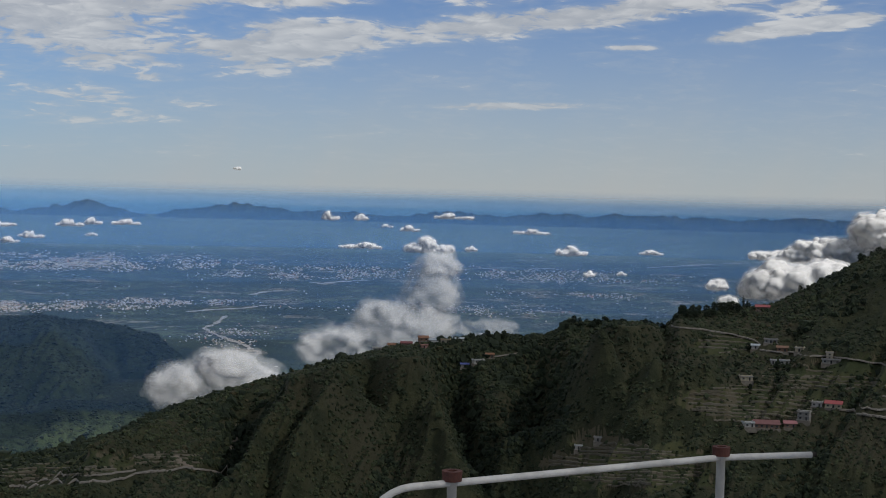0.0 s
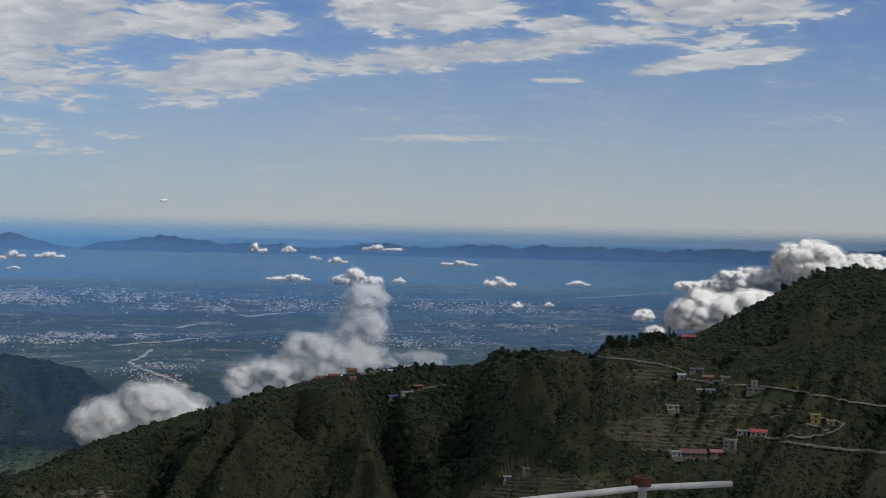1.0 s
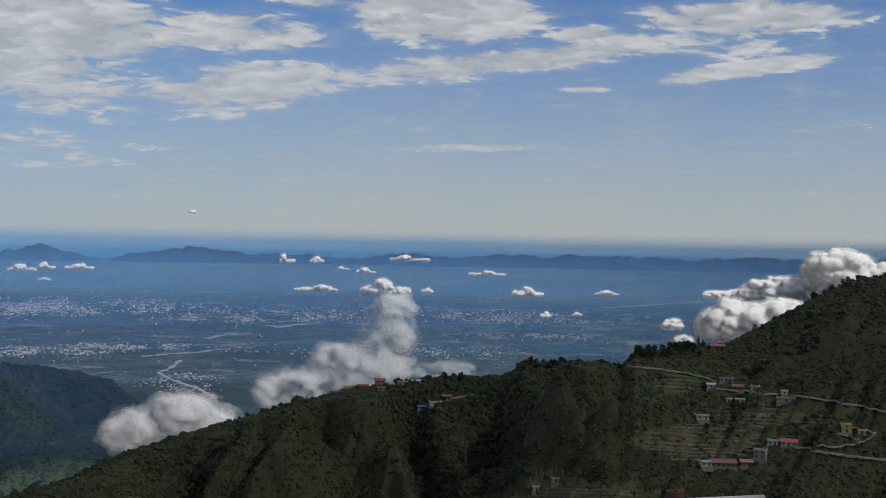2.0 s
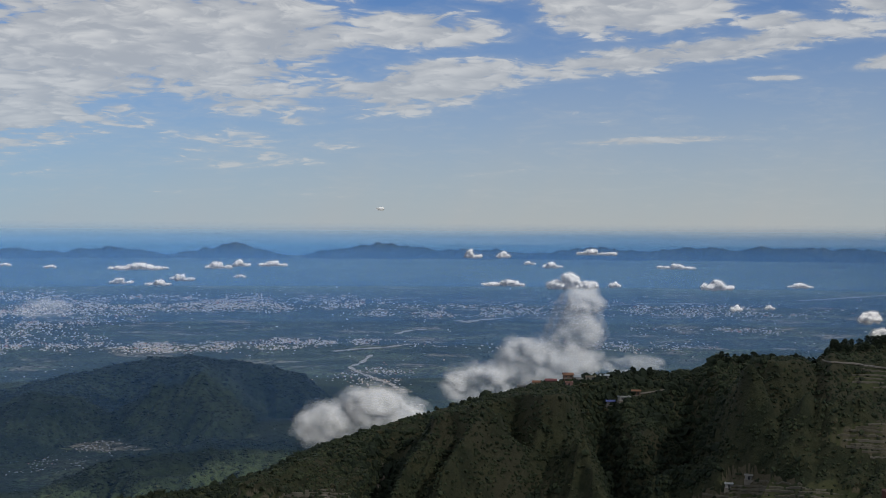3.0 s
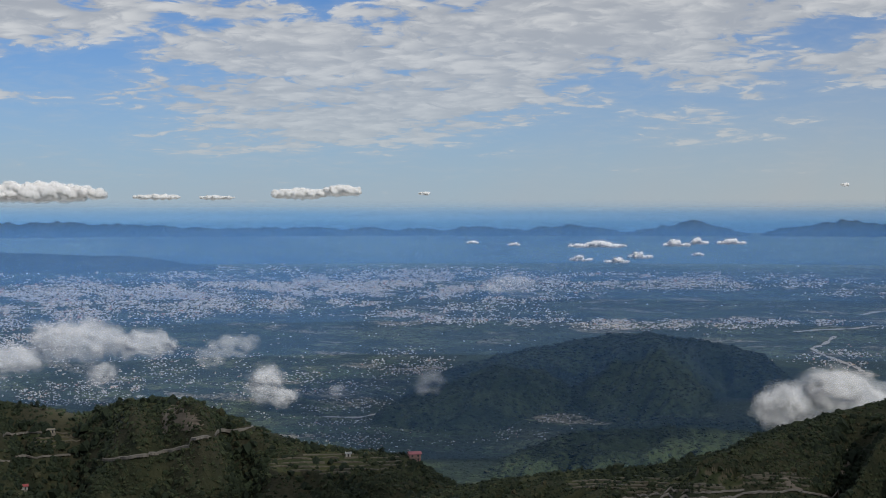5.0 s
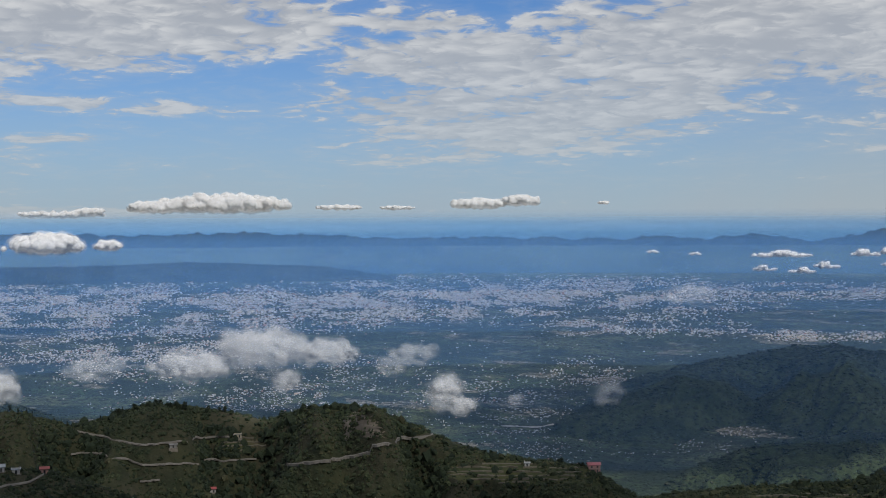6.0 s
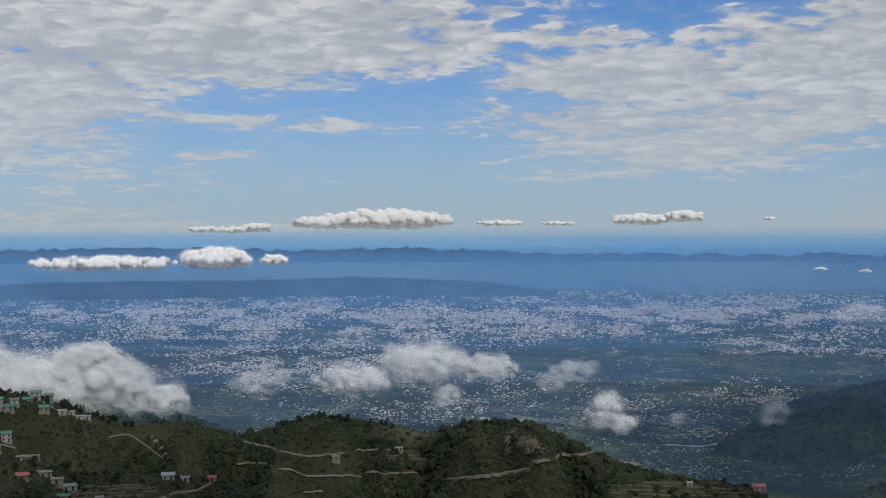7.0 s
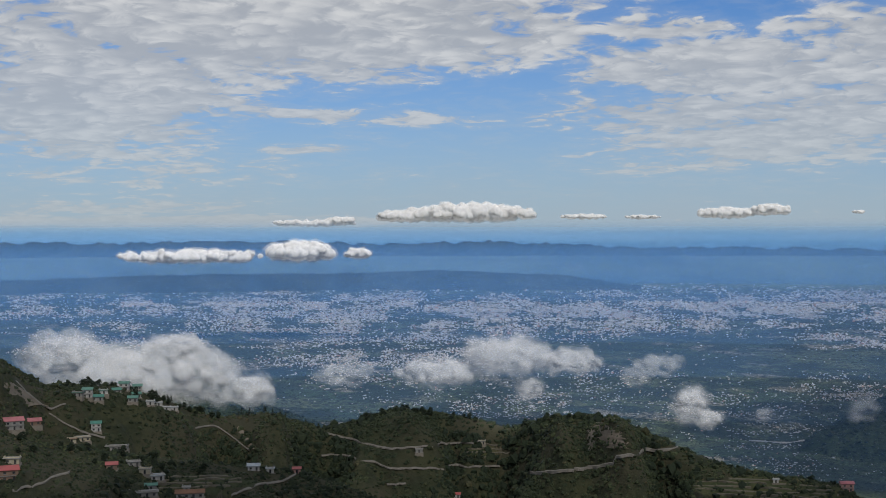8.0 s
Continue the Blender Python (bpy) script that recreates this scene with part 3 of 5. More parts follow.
FAR_RANGE = Hill(
    [(-80, -0.6, 4600), (-60, -0.53, 4600), (-55.6, -0.56, 4600), (-49.3, -0.5, 4600), (-45.5, -0.61, 4600), (-40.6, -0.52, 4600), (-37.1, -0.67, 4600), (-33.9, -0.79, 4600), (-30.4, -0.77, 4600),
     (-26.6, -0.82, 4600), (-24.6, -0.9, 4600), (-23.4, -0.7, 4600), (-21.3, -0.9, 4600), (-19.4, -0.64, 4600), (-17.1, -0.97, 4600), (-14.3, -0.5, 4600), (-11.88, -1.05, 4600), (-10.78, -0.83, 4600), (-8.39, -0.44, 4600),
     (-5.88, -0.78, 4600), (-3.49, -0.68, 4600), (-2.08, -0.88, 4600), (0.41, -0.6, 4600), (2.12, -0.76, 4600), (4.91, -0.55, 4600), (6.12, -0.71, 4600), (7.21, -0.53, 4600), (10.52, -0.63, 4600), (20.91, -0.45, 4600), (40.11, -0.1, 4600)],
    [(-80, 4500), (40, 4500)], foot_rise=-1.32, gully=22, pitch=1.1, rough=9.0, seed=53, back_fall=0.5, lump=0.012, jag=18.0)


def place_hill(hill, name, mats, width, rows, label, near=110, far=170):
    return tagged(new(name, hill.mesh(name, mats, width, rows, near, far)), label, "hill", kind="structure")


place_hill(VILLAGE_HILL, "hillside_village", [SCRUB, TERRACE], 0.08, 300, "steep dark green hillside with terraces and gullies")
place_hill(ROAD_HILL, "hillside_roads", [SCRUB, TERRACE], 0.08, 210, "dark green ridge cut by winding roads")
place_hill(NEAR_SPUR, "hillside_spur", [SCRUB, TERRACE], 0.08, 110, "brown and green spur with terraced plots")
place_hill(WOODED_HILL, "wooded_hill", WOODS, 0.08, 130, "dark wooded hill rising from the valley floor", 60, 330)
place_hill(BACK_HILL, "wooded_hill", WOODS, 0.1, 70, "dark wooded hill behind the ridge", 50, 250)
place_hill(FOOT_HILL, "wooded_hill", WOODS, 0.09, 90, "low wooded foothills in the valley", 50, 250)
place_hill(LOW_RANGE, "low_range", FAR_WOODS, 0.06, 50, "low wooded range beyond the city", 60, 200)
place_hill(FAR_RANGE, "far_range", FAR_WOODS, 0.05, 60, "blue wooded range closing the valley", 40, 110)

# ---- imitated haze over the valley: tinted shells round the camera, one behind another ----
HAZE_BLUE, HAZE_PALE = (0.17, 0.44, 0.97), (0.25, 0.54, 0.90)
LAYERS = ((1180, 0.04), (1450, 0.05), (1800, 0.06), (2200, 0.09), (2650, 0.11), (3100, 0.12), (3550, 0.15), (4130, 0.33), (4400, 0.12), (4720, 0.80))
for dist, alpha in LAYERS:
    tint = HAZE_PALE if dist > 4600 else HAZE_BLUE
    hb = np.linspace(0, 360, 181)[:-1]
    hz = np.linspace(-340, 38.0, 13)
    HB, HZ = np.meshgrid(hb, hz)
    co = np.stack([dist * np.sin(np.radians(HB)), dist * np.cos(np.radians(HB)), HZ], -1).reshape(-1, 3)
    layer = new("haze_layer", fast_mesh("haze_layer", co, grid_quads(13, 180, True), haze("haze_shell_tint", tint, alpha, *((EYE + 34.0, 62.0) if dist > 4600 else (12.0, 95.0)))))
    tagged(layer, "see-through blue shell added to imitate haze over the valley", "haze", kind="structure")

# ---- the city and the woods of the valley floor ----
rng = np.random.default_rng(5)
# built-up areas: bearing, rise, half width, half height, weight
BUILT = [
    (-50, -3.1, 16, 0.55, 1.0), (-42, -3.6, 11, 1.1, 0.9), (-33, -3.4, 10, 0.9, 1.0), (-26, -3.3, 7, 0.8, 0.9), (-44.5, -5.2, 5.5, 1.3, 0.7), (-40, -7.3, 6, 0.7, 0.55),
    (-24.5, -4.45, 4.5, 0.45, 0.9), (-17, -4.75, 5.5, 0.22, 1.0), (-10.81, -4.58, 3.0, 0.16, 0.8), (-16, -3, 9, 0.35, 0.6), (-5.83, -3.43, 4.0, 0.14, 0.5), (2.17, -3.17, 9, 0.3, 0.35),
    (-26, -6.6, 1.8, 0.8, 0.6), (-30, -7.6, 4.5, 1.2, 0.45), (-22.5, -8.6, 4.0, 0.9, 0.6), (-27, -9.2, 3.5, 0.8, 0.5), (-8.58, -5.99, 1.6, 0.5, 0.35), (0.7, -4.7, 5.0, 0.25, 0.3), (-36, -6.3, 4, 0.7, 0.25),
    (-20, -7.6, 2.0, 0.3, 0.4), (-6.8, -4.7, 1.2, 0.16, 0.6), (8.18, -3.95, 6.0, 0.12, 0.3), (-56, -4.4, 4.0, 0.9, 0.45),
]


def rise_to_distance(a):
    """Distance at which the valley floor lies at rise a."""
    return (266 + 1250 * 0.0355 + EYE) / (np.tan(np.radians(-a)) + 0.0355)


def built_density(b, a):
    d = np.full_like(b, 0.006)
    for fb, fa, hw, hh, wt in BUILT:
        d = np.maximum(d, wt * ease(np.sqrt(((b - fb) / hw) ** 2 + ((a - fa) / hh) ** 2), 1.35, 0.15))
    return d * (0.35 + 0.65 * ease(fbm(b * 4.5, a * 16.0, 3, 67), 0.36, 0.60)) * (0.05 + 0.95 * ease(fbm(b * 0.8, a * 4.5, 6, 61), 0.34, 0.66))


def hidden_floor(b, r, z):
    """Where a hill stands on the valley floor."""
    m = np.zeros(len(b), bool)
    for h in (WOODED_HILL, BACK_HILL, FOOT_HILL, LOW_RANGE):
        inside = (b > h.crest[0, 0]) & (b < h.crest[-1, 0])
        rc, zc, rf, zf = h.lines(b)
        m |= inside & (r > rf - 60) & (r < rc + 330) & (h.height(b, r) > z)
    return m


def scatter_boxes(name, count, mat, label):
    b = rng.uniform(-64, 24, count * 16)
    a = rng.uniform(-10.8, -2.28, count * 16)
    keep = rng.random(count * 16) < built_density(b, a) * np.interp(-a, [2, 4.6, 7, 10], [1.0, 0.78, 0.36, 0.3])
    b, a = b[keep][:count], a[keep][:count]
    r = rise_to_distance(a)
    z = floor_height(b, r)
    ok = ~hidden_floor(b, r, z)
    b, r, z = b[ok], r[ok], z[ok]
    n = len(b)
    px = r / 2440 * np.interp(r, [1300, 2600], [0.75, 1.0])
    w_, d_, h_ = px * rng.uniform(1.1, 3.0, n) * np.where(rng.random(n) < 0.06, 2.4, 1), px * rng.uniform(2, 4, n), px * rng.uniform(0.8, 1.9, n) * np.where(rng.random(n) < 0.05, 1.9, 1)
    turn = rng.uniform(-0.5, 0.5, n) + np.radians(-b)
    corner = np.array([(-1, -1, 0), (1, -1, 0), (1, 1, 0), (-1, 1, 0), (-1, -1, 1), (1, -1, 1), (1, 1, 1), (-1, 1, 1)], float) * (0.5, 0.5, 1)
    loc = corner[None] * np.stack([w_, d_, h_], -1)[:, None]
    c, s = np.cos(turn)[:, None], np.sin(turn)[:, None]
    x = loc[..., 0] * c - loc[..., 1] * s + (r * np.sin(np.radians(b)))[:, None]
    y = loc[..., 0] * s + loc[..., 1] * c + (r * np.cos(np.radians(b)))[:, None]
    co = np.stack([x, y, loc[..., 2] + z[:, None] - 0.3], -1).reshape(-1, 3)
    side = np.array([(0, 1, 5, 4), (1, 2, 6, 5), (2, 3, 7, 6), (3, 0, 4, 7), (4, 5, 6, 7)])
    q = (side[None] + 8 * np.arange(n)[:, None, None]).reshape(-1, 4)
    return tagged(new(name, fast_mesh(name, co, q, mat, False)), label, "city", kind="stuff")


scatter_boxes("city_houses", 78000, TOWN, "countless pale flat-roofed houses of the valley city")

# a leafy dome: tip, shoulder ring, skirt ring
ring = lambda n, r, z, t: [(r * math.cos(2 * math.pi * k / n + t), r * math.sin(2 * math.pi * k / n + t), z) for k in range(n)]
DOME_V = np.array([(0, 0, 1.0)] + ring(4, 0.78, 0.55, 0.0) + ring(4, 0.95, -0.35, 0.78))
DOME_F = np.array([(0, 1 + k, 1 + (k + 1) % 4) for k in range(4)] + [(1 + k, 5 + k, 1 + (k + 1) % 4) for k in range(4)] + [(1 + (k + 1) % 4, 5 + k, 5 + (k + 1) % 4) for k in range(4)])


def clump_mesh(name, places, size, flat, mat, jitter=0.42):
    """Leafy clumps, one ragged ball of facets at each place."""
    n, k = len(places), len(DOME_V)
    s = 1 + rng.uniform(-jitter, jitter, (n, k, 1))
    turn = rng.uniform(0, 6.283, n)
    c, t = np.cos(turn)[:, None], np.sin(turn)[:, None]
    v = DOME_V[None] * s
    v = np.stack([v[..., 0] * c - v[..., 1] * t, v[..., 0] * t + v[..., 1] * c, v[..., 2] * flat + 0.2 * flat], -1) * size[:, None, None] + places[:, None]
    f = (DOME_F[None] + k * np.arange(n)[:, None, None]).reshape(-1, 3)
    return fast_mesh(name, v.reshape(-1, 3), f, mat, False)


def scatter_groves(count):
    b, a = rng.uniform(-64, 24, count * 3), -2.3 - 9.0 * np.sqrt(rng.random(count * 3))
    r = rise_to_distance(a)
    x, y = r * np.sin(np.radians(b)), r * np.cos(np.radians(b))
    keep = rng.random(count * 3) < ease(fbm(x * 0.006, y * 0.006, 4, 71), 0.34, 0.56) * (1 - 0.75 * built_density(b, a))
    b, r, x, y = b[keep][:count], r[keep][:count], x[keep][:count], y[keep][:count]
    z = floor_height(b, r)
    ok = ~hidden_floor(b, r, z)
    b, r, x, y, z = b[ok], r[ok], x[ok], y[ok], z[ok]
    size = r / 2440 * rng.uniform(1.0, 2.8, len(r))
    return tagged(new("valley_groves", clump_mesh("valley_groves", np.stack([x, y, z - 0.2], -1), size, 0.5, GROVE)), "dark green groves scattered over the valley", "trees", kind="stuff")


scatter_groves(36000)


def scatter_bushes(hill, count, name, lo=1.0, hi=2.6, mat=BUSH, reach=1.0, flat=0.8, damp=False, label="dense green bushes and scrub on the slope"):
    b = rng.uniform(hill.crest[0, 0], hill.crest[-1, 0], count * 3)
    rc, zc, rf, zf = hill.lines(b)
    u = rng.random(count * 3)
    r = rc + 12 - (rc - rf + 20) * u * reach
    x, y = r * np.sin(np.radians(b)), r * np.cos(np.radians(b))
    z = hill.height(b, r)
    rise_of = (rc - r) / (rc - rf)
    lift = hill.relief(b, z, r, rise_of)
    wet = ease(lift, 7.0, -5.0)
    dense = (0.48 + 0.52 * wet) * ease(fbm(x * 0.02, y * 0.02, 4, hill.seed + 80), 0.26, 0.48) + 0.2
    if hill.fields:
        dense = dense * (1 - 0.72 * hill.field_mask(b, z, r))
    rise_at = np.degrees(np.arctan2(z - EYE, r))
    for line in hill.tracks:
        for (b0, a0), (b1, a1) in zip(line, line[1:]):
            du, dv = b1 - b0, a1 - a0
            k = np.clip(((b - b0) * du + (rise_at - a0) * dv) / (du * du + dv * dv), 0, 1)
            dense = dense * ease(np.hypot(b - b0 - k * du, rise_at - a0 - k * dv), 0.06, 0.16)
    if damp:
        dense = dense * ease(lift + 10 * (fbm(x * 0.01, y * 0.01, 3, hill.seed + 90) - 0.5), 1.0, -4.0)
    keep = rng.random(count * 3) < dense
    b, r, x, y, z = (q[keep][:count] for q in (b, r, x, y, z))
    size = r / 1000 * rng.uniform(lo, hi, len(b)) * np.where(rng.random(len(b)) < 0.06, 1.6, 1.0)
    return tagged(new(name, clump_mesh(name, np.stack([x, y, z - 0.3], -1), size, flat, mat)), label, "bushes", kind="stuff")


# roads and tracks on the slopes: stops (bearing, rise), width, wall below, words
HILL_ROAD = "dusty pale mountain road cut into the slope"
VILLAGE_HILL_ROADS = [
    ([(9.64, -5.07), (10.89, -5.17), (12.08, -5.29), (12.99, -5.5), (13.27, -5.68), (13.01, -5.87)], 4.5, 0.7, HILL_ROAD),
    ([(13.22, -5.88), (15.1, -5.99), (16.62, -6.05), (17.77, -6.18), (18.76, -6.3), (19.63, -6.46), (21.22, -6.6)], 4.5, 0.7, HILL_ROAD),
    ([(16.42, -8.05), (17.32, -8.18), (18.57, -8.31), (19.82, -8.36), (21.03, -8.34), (23.25, -8.36)], 5.5, 0.9, HILL_ROAD),
    ([(17.17, -7.89), (17.93, -8.03), (19.06, -7.72), (19.55, -7.35), (18.55, -7.17)], 5.0, 0.6, "pale hairpin road on the slope"),
    ([(18.04, -7.42), (18.92, -7.66)], 4.0, 0.6, "short pale drive on the slope"),
    ([(2.37, -6.61), (3.38, -6.41)], 3.0, 0.7, "footpath beside the ridge village"),
    ([(-17.2, -11.8), (-16.6, -11.9), (-14.62, -11.72), (-12.83, -11.72), (-12.26, -11.46), (-10.23, -11.27), (-9.3, -11.37), (-8.38, -11.66)], 4.0, 0.7, "winding dirt road low on the slope"),
    ([(-16.6, -11.75), (-15, -11.5), (-13.4, -11.48), (-12.26, -11.36)], 3.0, 0.6, "narrow dirt track among terraces"),
]
ROAD_HILL_ROADS = [
    ([(-47.25, -9.35), (-46.74, -9.27), (-45.03, -9.63), (-44.44, -9.89), (-42.89, -9.88), (-41.19, -9.80), (-39.83, -9.82)], 4.5, 0.9, HILL_ROAD),
    ([(-47.15, -8.39), (-46.31, -8.61), (-44.60, -9.09), (-43.40, -9.03), (-42.20, -8.92), (-41.52, -8.85), (-40.93, -8.86)], 4.5, 0.9, HILL_ROAD),
    ([(-44.54, -10.55), (-43.76, -10.49)], 4.0, 0.8, HILL_ROAD),
    ([(-38.6, -10.05), (-37.6, -9.98), (-36.90, -9.91), (-36.09, -9.81), (-35.16, -9.61), (-35.04, -9.34), (-34.12, -9.19), (-32.51, -8.90)], 5.5, 1.7, "pale road with a bare cut bank"),
    ([(-59.47, -5.95), (-59.02, -6.46), (-58.18, -7.21), (-57.53, -6.95)], 3.5, 0.7, "dirt track down the hill"),
    ([(-58.18, -7.30), (-57.62, -7.72), (-56.86, -8.13), (-56.0, -8.4)], 3.5, 0.7, "dirt track down the hill"),
    ([(-52.4, -8.1), (-51.6, -8.0), (-50.9, -8.5), (-50.2, -9.1)], 3.5, 0.8, "dirt track down the hill"),
]
NEAR_SPUR_ROADS = [
    ([(-50.97, -10.87), (-49.98, -10.47), (-48.86, -10.34), (-48.30, -10.06)], 3.2, 0.5, "dirt track up the spur"),
    ([(-59.6, -10.3), (-58.38, -10.05), (-58.12, -9.85), (-57.40, -9.68)], 3.0, 0.5, "dirt track among the houses"),
]
for hill, roads in ((VILLAGE_HILL, VILLAGE_HILL_ROADS), (ROAD_HILL, ROAD_HILL_ROADS), (NEAR_SPUR, NEAR_SPUR_ROADS)):
    hill.tracks = [row[0] for row in roads]

scatter_bushes(VILLAGE_HILL, 50000, "hillside_bushes", 0.6, 2.0)
scatter_bushes(ROAD_HILL, 36000, "hillside_bushes", 0.6, 2.0)
scatter_bushes(NEAR_SPUR, 13000, "hillside_bushes", 0.6, 2.0)
for hill, count in ((VILLAGE_HILL, 9000), (ROAD_HILL, 8000), (NEAR_SPUR, 2500)):
    scatter_bushes(hill, count, "ravine_trees", 1.5, 3.2, TREE_LEAF, 1.0, 0.95, True, "dark trees crowding the damp ravines")
scatter_bushes(WOODED_HILL, 9000, "forest_canopy", 0.6, 1.7, GROVE, 1.0, 0.5)
scatter_bushes(FOOT_HILL, 6000, "forest_canopy", 0.8, 1.9, GROVE, 1.0, 0.5)
scatter_bushes(BACK_HILL, 3000, "forest_canopy", 0.8, 1.9, GROVE, 1.0, 0.5)

# ---- clouds ----
CUMULUS = vapour("white_cumulus", (0.97, 0.97, 0.96), 0.45, -0.1, 0.36, 0.014, 0.3, 3.0)
FRINGE = vapour("cloud_fringe", (0.96, 0.96, 0.96), 0.17, 0.34, 0.64, 0.03, 0.3, 3.0)
FAR_CUMULUS = vapour("far_cumulus", (0.98, 0.97, 0.96), 0.27, -0.1, 0.44, 0.014, 0.4, 4.0)
MIST_CORE = vapour("mist_core", (0.86, 0.87, 0.88), 0.095, -0.2, 0.5, 0.014, 0.35, 9.0)
MIST = vapour("grey_mist", (0.86, 0.87, 0.88), 0.085, 0.33, 0.62, 0.022, 0.35, 9.0)
VEIL = vapour("thin_mist", (0.84, 0.86, 0.88), 0.075, 0.43, 0.64, 0.034, 0.35, 9.0)
BALL = bmesh.new()
bmesh.ops.create_icosphere(BALL, subdivisions=2, radius=1.0)
BALL_V = np.array([v.co[:] for v in BALL.verts])
BALL_F = np.array([[v.index for v in f.verts] for f in BALL.faces])
BALL.free()


def skin(name, balls, grow, voxel, mat, ragged, billowing=True):
    """One billowing skin over overlapping balls (centre, radius)."""
    vs = np.concatenate([BALL_V * (r * grow * 1.15, r * grow * 1.15, r * grow * 0.95) + c for c, r in balls])
    fs = np.concatenate([BALL_F + i * len(BALL_V) for i in range(len(balls))])
    raw = bpy.data.objects.new(name, fast_mesh(name, vs, fs, mat))
    scene.collection.objects.link(raw)
    mod = raw.modifiers.new("merge", "REMESH")
    mod.mode, mod.voxel_size = "VOXEL", voxel
    me = bpy.data.meshes.new_from_object(raw.evaluated_get(bpy.context.evaluated_depsgraph_get()))
    bpy.data.objects.remove(raw)
    n = len(me.vertices)
    co, no = np.empty(n * 3, np.float32), np.empty(n * 3, np.float32)
    me.vertices.foreach_get("co", co)
    me.vertices.foreach_get("normal", no)
    co, no = co.reshape(-1, 3).astype(float), no.reshape(-1, 3)
    # the creases between the balls fill up
    pair = np.empty(len(me.edges) * 2, np.int32)
    me.edges.foreach_get("vertices", pair)
    near_to = np.concatenate([pair, pair.reshape(-1, 2)[:, ::-1].ravel()]).reshape(-1, 2)
    links = np.maximum(np.bincount(near_to[:, 0], minlength=n), 1)[:, None]
    for _ in range(2 if billowing else 9):
        mean = np.stack([np.bincount(near_to[:, 0], co[near_to[:, 1], k], n) for k in range(3)], -1) / links
        co = co + 0.6 * (mean - co)
    k = 1 / (voxel * 10)
    lump = fbm(co[:, 0] * k + co[:, 1] * k * 0.6, co[:, 2] * k + co[:, 1] * k * 0.8, 3, 5, billowing) - (0.6 if billowing else 0.5)
    lump = lump + 0.6 * (fbm(co[:, 1] * k * 2.3 + co[:, 2] * k, co[:, 0] * k * 2.3 - co[:, 2] * k, 3, 8) - 0.5)
    co = co + no * (lump * voxel * ragged)[:, None]
    me.vertices.foreach_set("co", co.astype(np.float32).ravel())
    me.polygons.foreach_set("use_smooth", np.ones(len(me.polygons), bool))
    if not me.materials:
        me.materials.append(mat)
    me.update()
    return me


def cloud(lobes, dist, kind, puffs, label, size=0.42, flat_base=0.35, depth=1.0):
    """A cloud of billows in one to three skins, denser inwards. Lobes: bearing, rise, half width and half height in degrees."""
    if kind == "cumulus":
        size, puffs = size * (1.2 if dist < 4500 else 1.35), int(puffs * 1.5)
    else:
        size, puffs = size * 1.4, int(puffs * 1.5)
    balls = []
    base = spot(lobes[0][0], lobes[0][1], dist)
    least = 1e9
    for b, a, hw, hh in lobes:
        if kind != "cumulus":
            hw, hh = 0.95 * hw, 0.86 * hh
        mid = spot(b, a, dist) - base
        side, deep = Vector((math.cos(radians(b)), -math.sin(radians(b)), 0)), Vector((math.sin(radians(b)), math.cos(radians(b)), 0))
        wx, wz = dist * math.tan(radians(hw)), dist * math.tan(radians(hh))
        least = min(least, wz)
        count = max(7, int(puffs * max(0.6, min(3.0, wx / wz / 1.6))))
        for i in range(count):
            while True:
                p = rng.uniform(-1, 1, 3)
                if (p * p).sum() < 1:
                    break
            if p[2] < -flat_base:
                p[2] = -flat_base + 0.15 * rng.random()
            edge = 1 - 0.6 * float((p * p).sum())
            rad = wz * size * rng.uniform(0.6, 1.2) * (0.45 + 0.75 * edge)
            c = mid + side * float(p[0] * (wx - rad * 0.7)) + deep * float(p[1] * min(wx, wz * 2) * depth) + Vector((0, 0, float(p[2] * (wz - rad * 0.6))))
            balls.append((np.array(c), rad))
            if kind == "cumulus" and dist < 4500 and p[2] > -0.1:
                # a smaller billow budding from the larger one, upwards
                way = rng.normal(size=3) * (1, 1, 0.4) + (0, 0, 0.9)
                balls.append((np.array(c) + way / np.linalg.norm(way) * rad * 0.7, rad * rng.uniform(0.4, 0.6)))
    voxel = max(least / 9.0, dist / 2440 * 1.5)
    near_cumulus = ((0.86, CUMULUS, 1.2), (0.96, CUMULUS, 1.7), (1.07, FRINGE, 2.3), (1.18, FRINGE, 3.0), (1.3, FRINGE, 3.8))
    far_cumulus = ((0.78, FAR_CUMULUS, 1.0), (0.9, FAR_CUMULUS, 1.5), (1.02, FAR_CUMULUS, 2.0), (1.14, FRINGE, 2.8))
    mist = ((0.72, MIST_CORE, 1.4), (0.83, MIST_CORE, 2.2), (0.94, MIST_CORE, 3.2), (1.05, MIST, 4.4), (1.16, MIST, 5.6), (1.28, MIST, 6.8), (1.40, VEIL, 8.0), (1.52, VEIL, 9.2), (1.64, VEIL, 10.4))
    veil = ((0.75, MIST, 2.4), (0.95, MIST, 3.4), (1.15, VEIL, 4.4), (1.35, VEIL, 5.4))
    skins = {"cumulus": near_cumulus if dist < 4500 else far_cumulus, "mist": mist, "veil": veil}[kind]
    ob = None
    for grow, mat, ragged in skins:
        me = skin("cloud", balls, grow, voxel, mat, ragged, kind == "cumulus")
        if ob is None:
            ob = tagged(new("cloud", me), label, "cloud")
            ob.location = base
        else:
            edge = new("fringe", me)
            edge.parent = ob
    return ob


